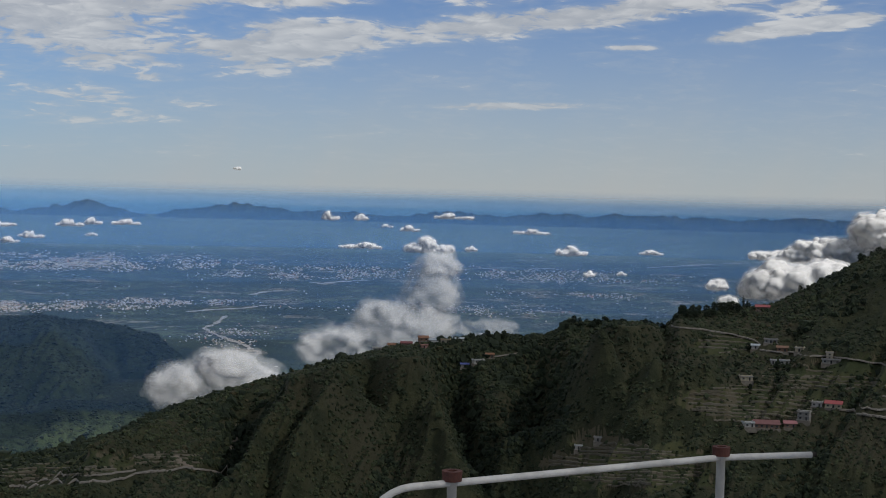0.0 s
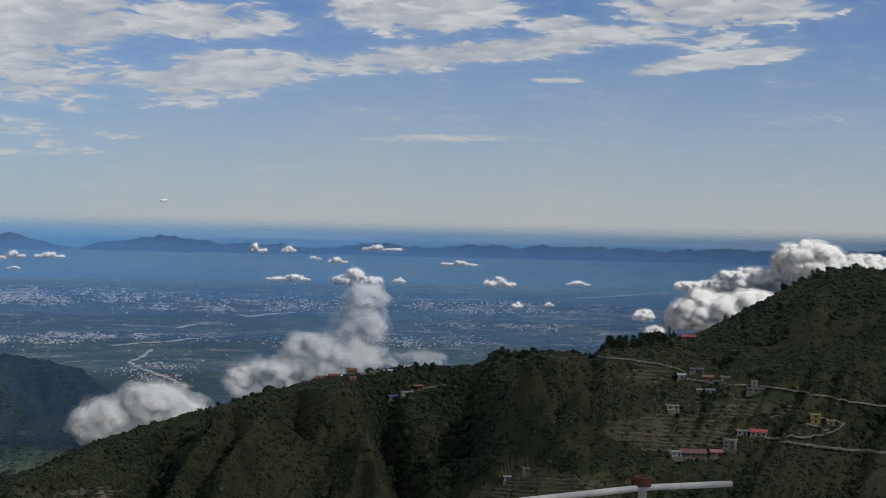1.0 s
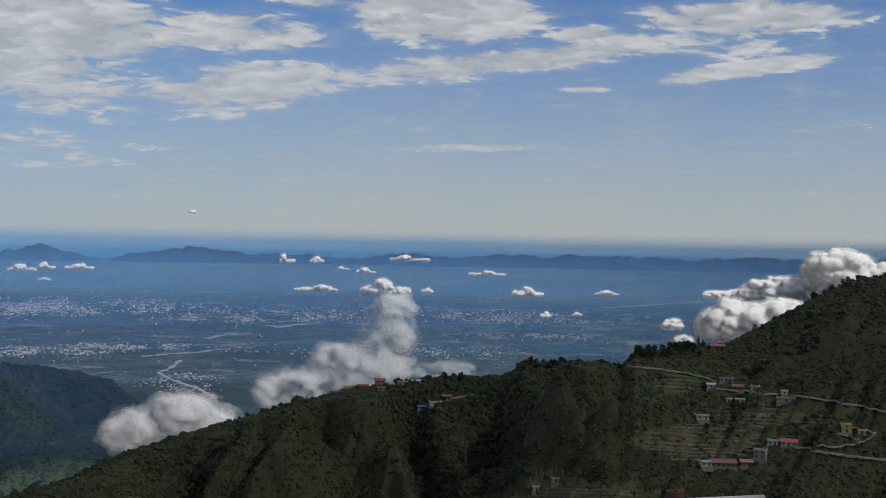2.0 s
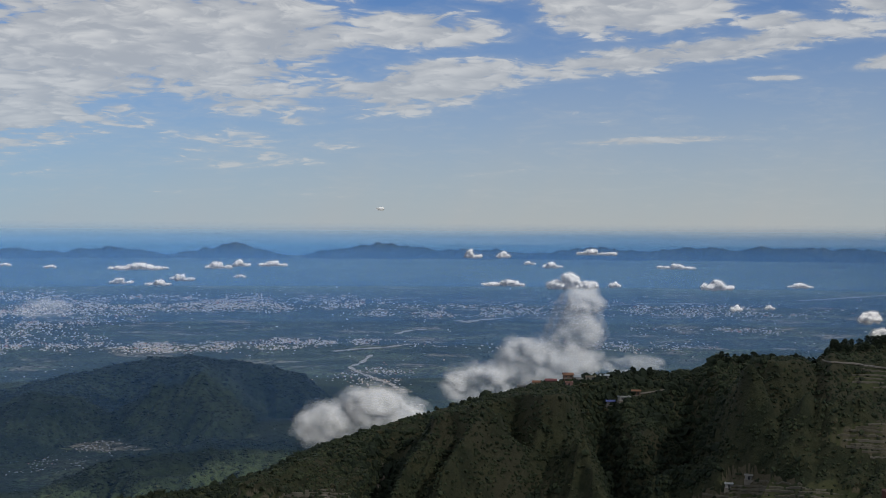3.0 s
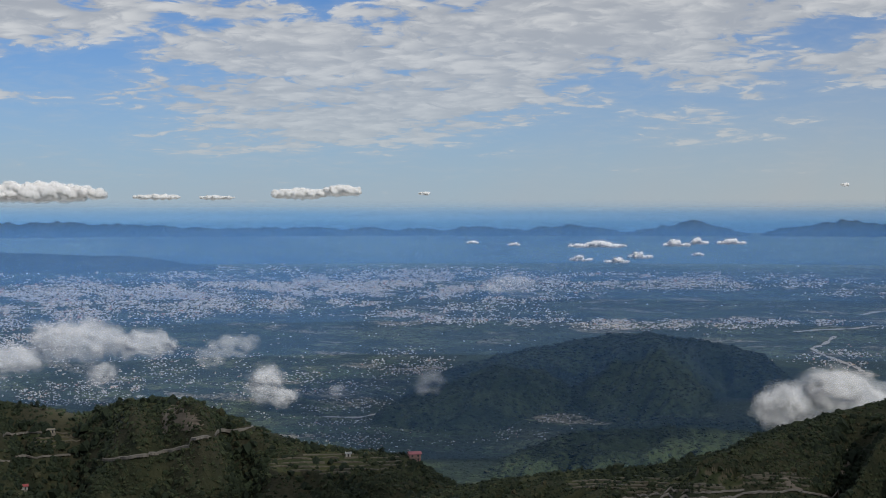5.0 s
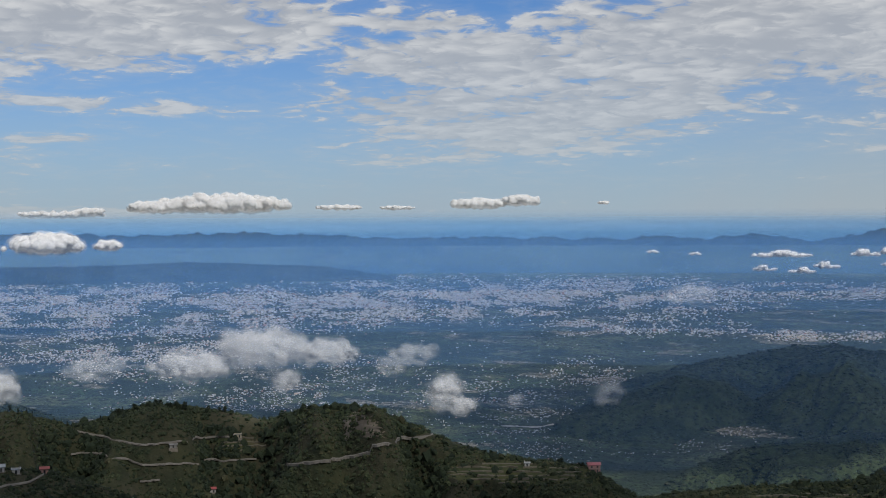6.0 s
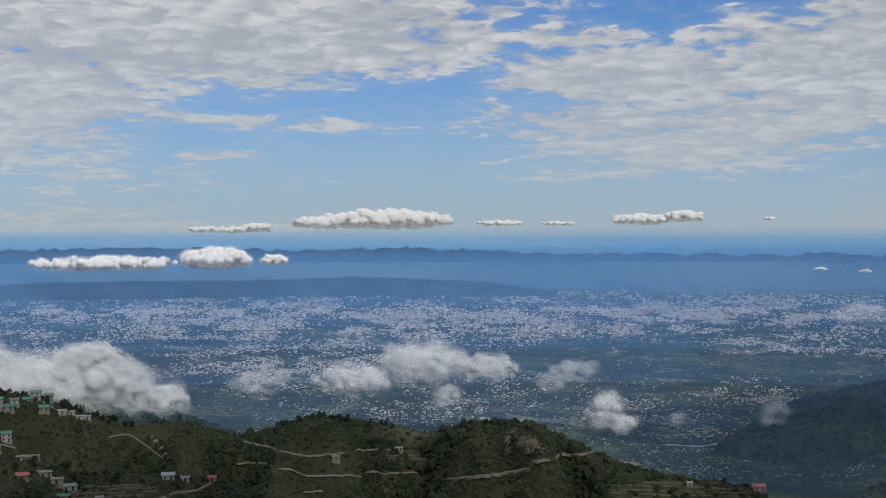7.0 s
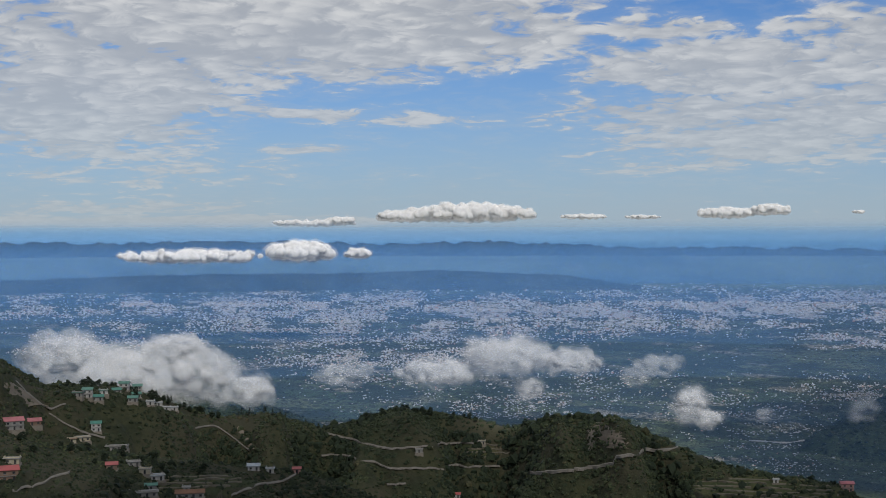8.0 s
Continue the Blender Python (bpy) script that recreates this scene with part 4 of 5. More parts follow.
# small fair-weather clouds over the valley: bearing, rise, half width, half height, distance
SMALL = [
    (-4.53, -0.93, 0.42, 0.24, 4300), (-3.28, -0.95, 0.35, 0.19, 4300), (0.55, -0.83, 0.88, 0.16, 4300), (-1.25, -1.37, 0.5, 0.18, 4000), (-2.17, -1.28, 0.32, 0.1, 4000), (-3.26, -2.13, 1.0, 0.18, 3500),
    (-0.44, -2.07, 1.1, 0.42, 3300), (1.31, -2.14, 0.3, 0.18, 3300), (3.78, -1.39, 0.85, 0.15, 4000), (5.48, -2.13, 0.72, 0.3, 3300), (8.74, -2.11, 0.6, 0.14, 3300), (6.23, -3.05, 0.28, 0.18, 2900),
    (7.56, -2.99, 0.24, 0.13, 2900), (-12.82, -1.37, 0.7, 0.16, 4200), (-14.1, -1.36, 0.42, 0.17, 4200), (-15, -1.45, 0.65, 0.18, 4200), (-18.27, -1.5, 1.35, 0.19, 4200), (-18.9, -2.07, 0.55, 0.18, 3800),
]
SMALL += [
    (-17.45, -2.16, 0.6, 0.16, 3800), (-16.46, -1.93, 0.56, 0.21, 3800), (-14.16, -1.88, 0.35, 0.09, 3800), (-23.4, -1.4, 0.36, 0.09, 4200), (-21.7, -1.48, 0.33, 0.1, 4200),
]
for b, a, hw, hh, d in SMALL:
    k, q = rng.uniform(-0.25, 0.25), rng.uniform(0.7, 1.1)
    humps = [(b + k * hw, a + 0.15 * hh, 0.45 * hw, 0.85 * hh * q), (b - 0.5 * hw, a - 0.25 * hh, 0.5 * hw, 0.55 * hh), (b + 0.55 * hw, a - 0.3 * hh, 0.45 * hw, 0.5 * hh * q), (b, a - 0.45 * hh, 0.95 * hw, 0.32 * hh)]
    cloud(humps, 0.7 * d, "cumulus", 12, "small white fair-weather cloud floating over the valley", 0.5, 0.3)
cloud([(15.94, -1.85, 1.8, 0.55), (18.02, -1.01, 1.5, 0.85), (19.93, -1.22, 1.5, 0.6), (13.44, -2.09, 0.9, 0.2), (14.74, -2.02, 1.2, 0.35)], 1600, "cumulus", 55, "towering white cumulus cloud rising behind the ridge", 0.42, 0.6)
cloud([(14.06, -3.13, 1.6, 0.9), (15.76, -3, 1.2, 0.8), (13.07, -3.45, 0.8, 0.5)], 1440, "cumulus", 40, "broad white cumulus cloud close behind the ridge", 0.42, 0.6)
cloud([(11.42, -3.33, 0.5, 0.28), (11.98, -4.07, 0.5, 0.35)], 1600, "cumulus", 16, "small white cloud rising behind the ridge", 0.5)
cloud([(-41.2, 0.62, 2.9, 0.44), (-43.7, 0.5, 1.3, 0.28)], 4800, "cumulus", 36, "long bright cumulus bank on the horizon", 0.45, 0.3)
cloud([(-30.6, 0.6, 1.2, 0.24), (-28.8, 0.72, 0.9, 0.24)], 4800, "cumulus", 24, "bright cumulus cloud on the horizon", 0.5, 0.3)
cloud([(-36.3, 0.47, 1.0, 0.13), (-34.0, 0.45, 0.9, 0.1)], 4800, "cumulus", 20, "thin broken row of cloud on the horizon", 0.5, 0.3)
cloud([(-47.6, 0.22, 1.9, 0.16), (-46.4, 0.34, 0.6, 0.16)], 4800, "cumulus", 24, "low bright bank of cloud on the horizon", 0.5, 0.3)
cloud([(-25.4, 0.62, 0.28, 0.09)], 4800, "cumulus", 12, "tiny white cloud far off on the horizon", 0.5, 0.3)
cloud([(-8.4, 0.93, 0.2, 0.1)], 4800, "cumulus", 12, "tiny white cloud alone in the pale sky", 0.5, 0.3)
cloud([(-52.5, -1.15, 3.1, 0.33), (-48.1, -0.98, 1.6, 0.45), (-45.7, -1.05, 0.6, 0.24)], 2600, "cumulus", 30, "long flat white cloud lying over the valley", 0.5, 0.3)
MIST_WORDS = "soft grey-white mist drifting up from the valley"
cloud([(-54.5, -5.9, 4.3, 1.3), (-57.5, -5.2, 1.8, 1.0), (-53.2, -5.1, 1.6, 0.9), (-50.8, -6.6, 1.8, 0.7)], 1200, "mist", 70, "thick bank of white mist behind the ridge", 0.36, 0.6)
cloud([(-39.6, -5.3, 2.2, 0.85), (-42.3, -6, 2.0, 0.6), (-37, -5.5, 1.4, 0.6), (-38.6, -6.6, 0.6, 0.5)], 1700, "mist", 26, MIST_WORDS, 0.4, 0.6)
cloud([(-46.3, -6, 1.4, 0.6)], 1700, "veil", 26, "thin veil of mist over the valley", 0.4, 0.7)
cloud([(-33.3, -5.6, 1.2, 0.55), (-34.3, -6.1, 0.7, 0.5)], 1700, "veil", 30, MIST_WORDS, 0.4, 0.7)
cloud([(-32, -7.2, 0.8, 0.75), (-31.3, -7.7, 0.6, 0.4)], 1400, "mist", 22, MIST_WORDS, 0.4, 0.8)
cloud([(-29, -7.5, 0.4, 0.3)], 1500, "veil", 18, MIST_WORDS, 0.45, 0.8)
cloud([(-25.2, -7.2, 0.6, 0.6)], 1500, "veil", 36, MIST_WORDS, 0.4, 0.8)
cloud([(-22.1, -3.15, 1.3, 0.45)], 3000, "veil", 30, "thin veil of mist over the city", 0.4, 0.8)
cloud([(-10.34, -7.92, 1.6, 0.9), (-8.65, -7.29, 1.5, 0.9), (-7.74, -7.87, 1.2, 0.9)], 1200, "mist", 55, "billow of white mist behind the ridge", 0.4, 0.7)
cloud([(-3.77, -6.29, 2.2, 0.9), (-2.39, -5.26, 1.2, 1.0), (-0.99, -5.43, 1.6, 1.2), (-0.32, -4.02, 1.1, 1.1), (-0.04, -3.01, 0.9, 0.8)], 1300, "mist", 50, "column of mist rising behind the ridge", 0.38, 0.9)
cloud([(2.01, -5.47, 1.6, 0.5)], 1300, "veil", 34, MIST_WORDS, 0.4, 0.8)

# unseen cloud sheets, added overhead to keep the sun off the hills below
SHEET = vapour("shade_sheet", (0.78, 0.78, 0.78), 0.53, 0.02, 0.15, 0.004, 0.3, 0.0)
THIN_SHEET = vapour("thin_shade_sheet", (0.8, 0.8, 0.8), 0.40, 0.02, 0.15, 0.004, 0.3, 0.0)


def shade_sheet(x, y, z, radius, count, label, mat=SHEET):
    """Adds an unseen sheet of cloud at height z whose shade falls round x, y."""
    balls = []
    for i in range(count):
        t, r = i * 2.39996, radius * math.sqrt((i + 0.5) / count)
        balls.append((np.array((r * math.cos(t), r * math.sin(t), rng.uniform(-26, 26))), radius / math.sqrt(count) * rng.uniform(1.05, 1.45)))
    sheet = new("cloud", skin("cloud", balls, 1.0, 24.0, mat, 1.4))
    run = z / math.tan(sr)
    sheet.location, sheet.scale = (x + run * math.sin(sb), y + run * math.cos(sb), z), (1, 1, 0.4)
    return tagged(sheet, label, "cloud")


shade_sheet(430, 230, 930, 830, 150, "broad unseen cloud sheet added to shade the near hills")
shade_sheet(-470, 420, 930, 330, 40, "thin unseen cloud sheet added to shade the ridge roads", THIN_SHEET)
shade_sheet(-330, 1560, 930, 370, 50, "smaller unseen cloud sheet added to shade the wooded hill", THIN_SHEET)

# ---- the terrace and its railing ----
def tube(bm, points, radius, sides=14):
    """A round pipe along points."""
    rings = []
    for i, p in enumerate(points):
        p = Vector(p)
        way = (Vector(points[min(i + 1, len(points) - 1)]) - Vector(points[max(i - 1, 0)])).normalized()
        up = Vector((0, 0, 1)) if abs(way.z) < 0.9 else Vector((1, 0, 0))
        u = way.cross(up).normalized()
        v = u.cross(way)
        rings.append([bm.verts.new(p + radius * (math.cos(2 * math.pi * k / sides) * u + math.sin(2 * math.pi * k / sides) * v)) for k in range(sides)])
    for a, b in zip(rings, rings[1:]):
        for k in range(sides):
            bm.faces.new((a[k], a[(k + 1) % sides], b[(k + 1) % sides], b[k])).smooth = True
    bm.faces.new(rings[0])
    bm.faces.new(reversed(rings[-1]))


DROP = 1.0
rail_left, rail_right, rail_end = spot(0.78, -11.8, DROP / math.tan(radians(11.8))), spot(11.83, -10.28, DROP / math.tan(radians(10.28))), spot(15.39, -9.93, DROP / math.tan(radians(9.93)))
along = (rail_right - rail_left).normalized()
terrace = part("terrace", (lambda bm: (box(bm, -6, 6, -4, 5.9, -0.35, 0.0), bm)[1])(bmesh.new()), CONCRETE)
tagged(terrace, "grey concrete terrace on the hilltop", "terrace", kind="structure")
footing = part("terrace_footing", (lambda bm: (box(bm, -5.7, 5.7, -3.8, 5.6, -9, -0.35), bm)[1])(bmesh.new()), STONE)
tagged(footing, "stone footing under the terrace", "wall", kind="structure")
railing = tagged(new("railing"), "white painted pipe railing with rusty red post caps", "railing")
bm = bmesh.new()
bend = [rail_left - along * (0.16 + 0.20 * math.sin(q)) - Vector((0, 0, 0.20 * (1 - math.cos(q)))) for q in np.linspace(0, math.pi / 2, 9)]
low = bend[-1].copy()
low.z = 0.0
tube(bm, [low] + bend[::-1] + [rail_left - along * 0.1, rail_left + along * 0.3, rail_right - along * 0.3, rail_right, rail_end], 0.0128)
part("top_rail", bm, RAIL_PAINT, railing, "white painted pipe, scuffed")
for foot_of in (rail_left, rail_right):
    bm = bmesh.new()
    tube(bm, [Vector((foot_of.x, foot_of.y, 0.0)), foot_of + Vector((0, 0, 0.012))], 0.0175)
    part("post", bm, RAIL_PAINT, railing)
    bm = bmesh.new()
    made = bmesh.ops.create_cone(bm, cap_ends=False, segments=20, radius1=0.034, radius2=0.036, depth=0.036, matrix=Matrix.Translation(foot_of + Vector((0, 0, 0.026))))
    ring = bmesh.ops.create_cone(bm, cap_ends=False, segments=20, radius1=0.018, radius2=0.018, depth=0.03, matrix=Matrix.Translation(foot_of + Vector((0, 0, 0.029))))
    bm.verts.ensure_lookup_table()
    tops_o = [v for v in made["verts"] if v.co.z > foot_of.z + 0.026]
    tops_i = [v for v in ring["verts"] if v.co.z > foot_of.z + 0.026]
    ang = lambda v: math.atan2(v.co.y - foot_of.y, v.co.x - foot_of.x)
    tops_o.sort(key=ang)
    tops_i.sort(key=ang)
    for i in range(20):
        bm.faces.new((tops_o[i], tops_o[(i + 1) % 20], tops_i[(i + 1) % 20], tops_i[i]))
    part("post_cap", bm, RUST, railing, "rusty red iron cap")
# closed stub: its near-black colour stands for the shade inside the pipe
bm = bmesh.new()
tube(bm, [rail_end - along * 0.005, rail_end + along * 0.022], 0.0105)
part("pipe_end", bm, DARK, railing, "solid near-black stub imitating the shaded hollow of the pipe")

# ---- roads, tracks and scars on the slopes ----
def ribbon(name, hill, stops, width, mat, label, wall=1.6, category="road", steps=14):
    """A bench cut into the slope along bearings and rises, with a low wall below its outer edge."""
    line = []
    for (b0, a0), (b1, a1) in zip(stops, stops[1:]):
        for i in range(steps):
            k = i / steps
            line.append(hill.on(b0 + (b1 - b0) * k, a0 + (a1 - a0) * k))
    line.append(hill.on(*stops[-1]))
    zs = np.array([p.z for p in line])
    zs = np.convolve(np.pad(zs, 4, mode="edge"), np.ones(9) / 9, "valid")
    bm = bmesh.new()
    rows = []
    for p, z in zip(line, zs):
        out = Vector((-p.x, -p.y, 0)).normalized()
        jag = 1 + 0.15 * math.sin(p.x * 0.7) + 0.1 * math.sin(p.y * 1.9)
        a, c = p - out * width * 0.5, p + out * width * 0.5 * jag
        rows.append([bm.verts.new((a.x, a.y, z + 0.45)), bm.verts.new((c.x, c.y, z + 0.40)), bm.verts.new((c.x + out.x * 0.3, c.y + out.y * 0.3, z + 0.4 - wall))])
    for r0, r1 in zip(rows, rows[1:]):
        for k in range(2):
            bm.faces.new((r0[k], r1[k], r1[k + 1], r0[k + 1]))
    bmesh.ops.recalc_face_normals(bm, faces=bm.faces)
    return tagged(part(name, bm, mat), label, category, kind="structure")


# dry-stone terrace walls: hill, bearing, rise, half width, half height of each group of fields
def terrace_walls(hill, fb, fa, hw, hh, gap=0.15):
    a = fa - hh
    while a < fa + hh:
        half = hw * math.sqrt(max(0.05, 1 - ((a - fa) / hh) ** 2))
        b = fb - half * rng.uniform(0.75, 1.0)
        while b < fb + half:
            end = min(b + rng.uniform(1.0, 2.8), fb + half)
            bm, rows = bmesh.new(), []
            sag, lean_ = rng.uniform(0.0, 0.05), rng.uniform(-0.02, 0.02)
            for k in np.linspace(0, 1, 13):
                p = hill.on(b + (end - b) * k, a + sag * math.sin(math.pi * k) + lean_ * (k - 0.5))
                out = Vector((-p.x, -p.y, 0)).normalized()
                tall = 0.45 + 0.3 * math.sin(b * 3 + k * 4)
                rows.append([bm.verts.new(p - out * 1.1 + Vector((0, 0, tall + 0.1))), bm.verts.new(p + out * 0.6 + Vector((0, 0, tall))), bm.verts.new(p + out * 0.8 + Vector((0, 0, -0.5)))])
            for r0, r1 in zip(rows, rows[1:]):
                for q in range(2):
                    bm.faces.new((r0[q], r1[q], r1[q + 1], r0[q + 1]))
            bmesh.ops.recalc_face_normals(bm, faces=bm.faces)
            tagged(part("terrace_wall", bm, DRY_WALL), "low dry-stone wall holding a terraced field", "wall", kind="structure")
            b = end + rng.uniform(0.05, 0.3)
        a += gap * rng.uniform(0.8, 1.25)


for fb, fa, hw, hh in [(7.92, -10.85, 3.2, 0.85), (12.86, -8.15, 2.7, 0.85), (11.81, -5.72, 1.2, 0.35), (14.84, -6.92, 1.6, 0.45), (16.83, -6.98, 1.2, 0.3), (-16.5, -11.3, 3.5, 0.3), (-10.87, -10.93, 1.8, 0.3)]:
    terrace_walls(VILLAGE_HILL, fb, fa, hw, hh)
for fb, fa, hw, hh in [(-29.2, -10.5, 3.2, 0.4), (-40.4, -9.2, 1.0, 0.25)]:
    terrace_walls(ROAD_HILL, fb, fa, hw, hh)
terrace_walls(NEAR_SPUR, -52.5, -10.3, 2.0, 0.35)

for hill, roads in ((VILLAGE_HILL, VILLAGE_HILL_ROADS), (ROAD_HILL, ROAD_HILL_ROADS), (NEAR_SPUR, NEAR_SPUR_ROADS)):
    for stops, width, wall, words in roads:
        ribbon("road", hill, stops, width, ROAD, words, wall)


def scar(hill, stops, wide, label):
    """A bare slip of earth lying on the slope."""
    bm = bmesh.new()
    rows = []
    for i in range(len(stops) - 1):
        for k in np.linspace(0, 1, 8, endpoint=False):
            b, a = stops[i][0] + (stops[i + 1][0] - stops[i][0]) * k, stops[i][1] + (stops[i + 1][1] - stops[i][1]) * k
            w_ = wide * (0.55 + 0.6 * random.random())
            row = []
            for q in (-1, -0.4, 0.3, 1):
                p = hill.on(b + q * w_ * 0.5, a + 0.04 * random.random())
                out = Vector((-p.x, -p.y, 0)).normalized()
                row.append(bm.verts.new(p + out * 0.9 + Vector((0, 0, 0.5 if abs(q) < 0.9 else -0.6))))
            rows.append(row)
    for r0, r1 in zip(rows, rows[1:]):
        for k in range(3):
            bm.faces.new((r0[k], r1[k], r1[k + 1], r0[k + 1])).smooth = True
    bmesh.ops.recalc_face_normals(bm, faces=bm.faces)
    return tagged(part("landslip", bm, SCAR_EARTH), label, "landslip", kind="structure")


scar(VILLAGE_HILL, [(-8.1, -9.58), (-8.14, -10.08), (-8.43, -10.58), (-8.48, -10.78)], 0.35, "narrow landslip of bare earth down the slope")
scar(VILLAGE_HILL, [(-10.67, -10.83), (-10.37, -11.12), (-9.96, -11.32)], 0.5, "bare earth patch above the road")
scar(ROAD_HILL, [(-35.75, -7.98), (-35.4, -8.4), (-35.0, -8.8), (-34.8, -9.1)], 1.2, "bare tan slope above the road cut")
scar(ROAD_HILL, [(-36.1, -8.3), (-36.0, -8.8), (-36.3, -9.3)], 0.4, "narrow strip of bare tan earth above the road")
scar(ROAD_HILL, [(-59.7, -6.1), (-59.0, -6.7), (-58.5, -7.1)], 0.8, "bare brown earth on the hillside")
scar(ROAD_HILL, [(-50.6, -8.1), (-50.3, -8.7), (-50.0, -9.1)], 0.3, "bare earth gully in the ridge")

# ---- river beds in the valley ----
def river(stops, width, label):
    """A pale gravel bed on the valley floor. Stops: bearing, rise."""
    pts = []
    for (b0, a0), (b1, a1) in zip(stops, stops[1:]):
        for k in np.linspace(0, 1, 10, endpoint=False):
            b, a = b0 + (b1 - b0) * k, a0 + (a1 - a0) * k
            r = float(rise_to_distance(np.array(a)))
            pts.append(Vector((r * math.sin(radians(b)), r * math.cos(radians(b)), 0)))
    bm = bmesh.new()
    rows = []
    for i, p in enumerate(pts):
        way = (pts[min(i + 1, len(pts) - 1)] - pts[max(i - 1, 0)]).normalized()
        side = Vector((-way.y, way.x, 0)) * width * (0.6 + 0.35 * math.sin(i * 0.9) + 0.3 * random.random())
        row = []
        for q in (p - side, p, p + side):
            r, b = math.hypot(q.x, q.y), math.degrees(math.atan2(q.x, q.y))
            row.append(bm.verts.new((q.x, q.y, float(floor_height(np.array([b]), np.array([r]))[0]) + 1.2)))
        rows.append(row)
    for r0, r1 in zip(rows, rows[1:]):
        for k in range(2):
            bm.faces.new((r0[k], r1[k], r1[k + 1], r0[k + 1]))
    bmesh.ops.recalc_face_normals(bm, faces=bm.faces)
    return tagged(part("river_bed", bm, GRAVEL), label, "river", kind="structure")


river([(-10.3, -5), (-9.4, -4.9), (-8.1, -4.84), (-7, -4.67)], 8, "broad pale gravel river bed")
river([(-8.74, -5.14), (-9.14, -5.45), (-9.63, -5.63), (-9.28, -5.85), (-8.67, -6.09), (-7.87, -6.35), (-7.67, -6.47)], 5, "winding pale river bed")
river([(-7.71, -4.27), (-7.21, -4.14), (-6.32, -4.06)], 8, "bend of a pale river bed")
river([(-5.22, -3.7), (-4.72, -3.77), (-4.32, -3.68), (-2.83, -3.55)], 13, "pale sandbank in the river")
river([(8.66, -2.72), (9.6, -2.65), (11.68, -2.46), (13.65, -2.34)], 12, "long pale river bed across the plain")
river([(-0.34, -3.12), (2.66, -2.91), (5.66, -2.89)], 8, "pale river bed across the plain")
river([(-29.6, -8.55), (-28.2, -8.6), (-26.8, -8.4)], 5, "pale strip of bare fields")
river([(-48.9, -2.42), (-45, -2.34), (-43, -2.36)], 18, "pale strip beyond the low range")


# ---- houses ----
def slab(x0, x1, y0, y1, z0, z1, bevel=0.0):
    bm = bmesh.new()
    box(bm, x0, x1, y0, y1, z0, z1)
    if bevel:
        bmesh.ops.bevel(bm, geom=bm.edges[:], offset=bevel, segments=1, affect="EDGES")
    return bm


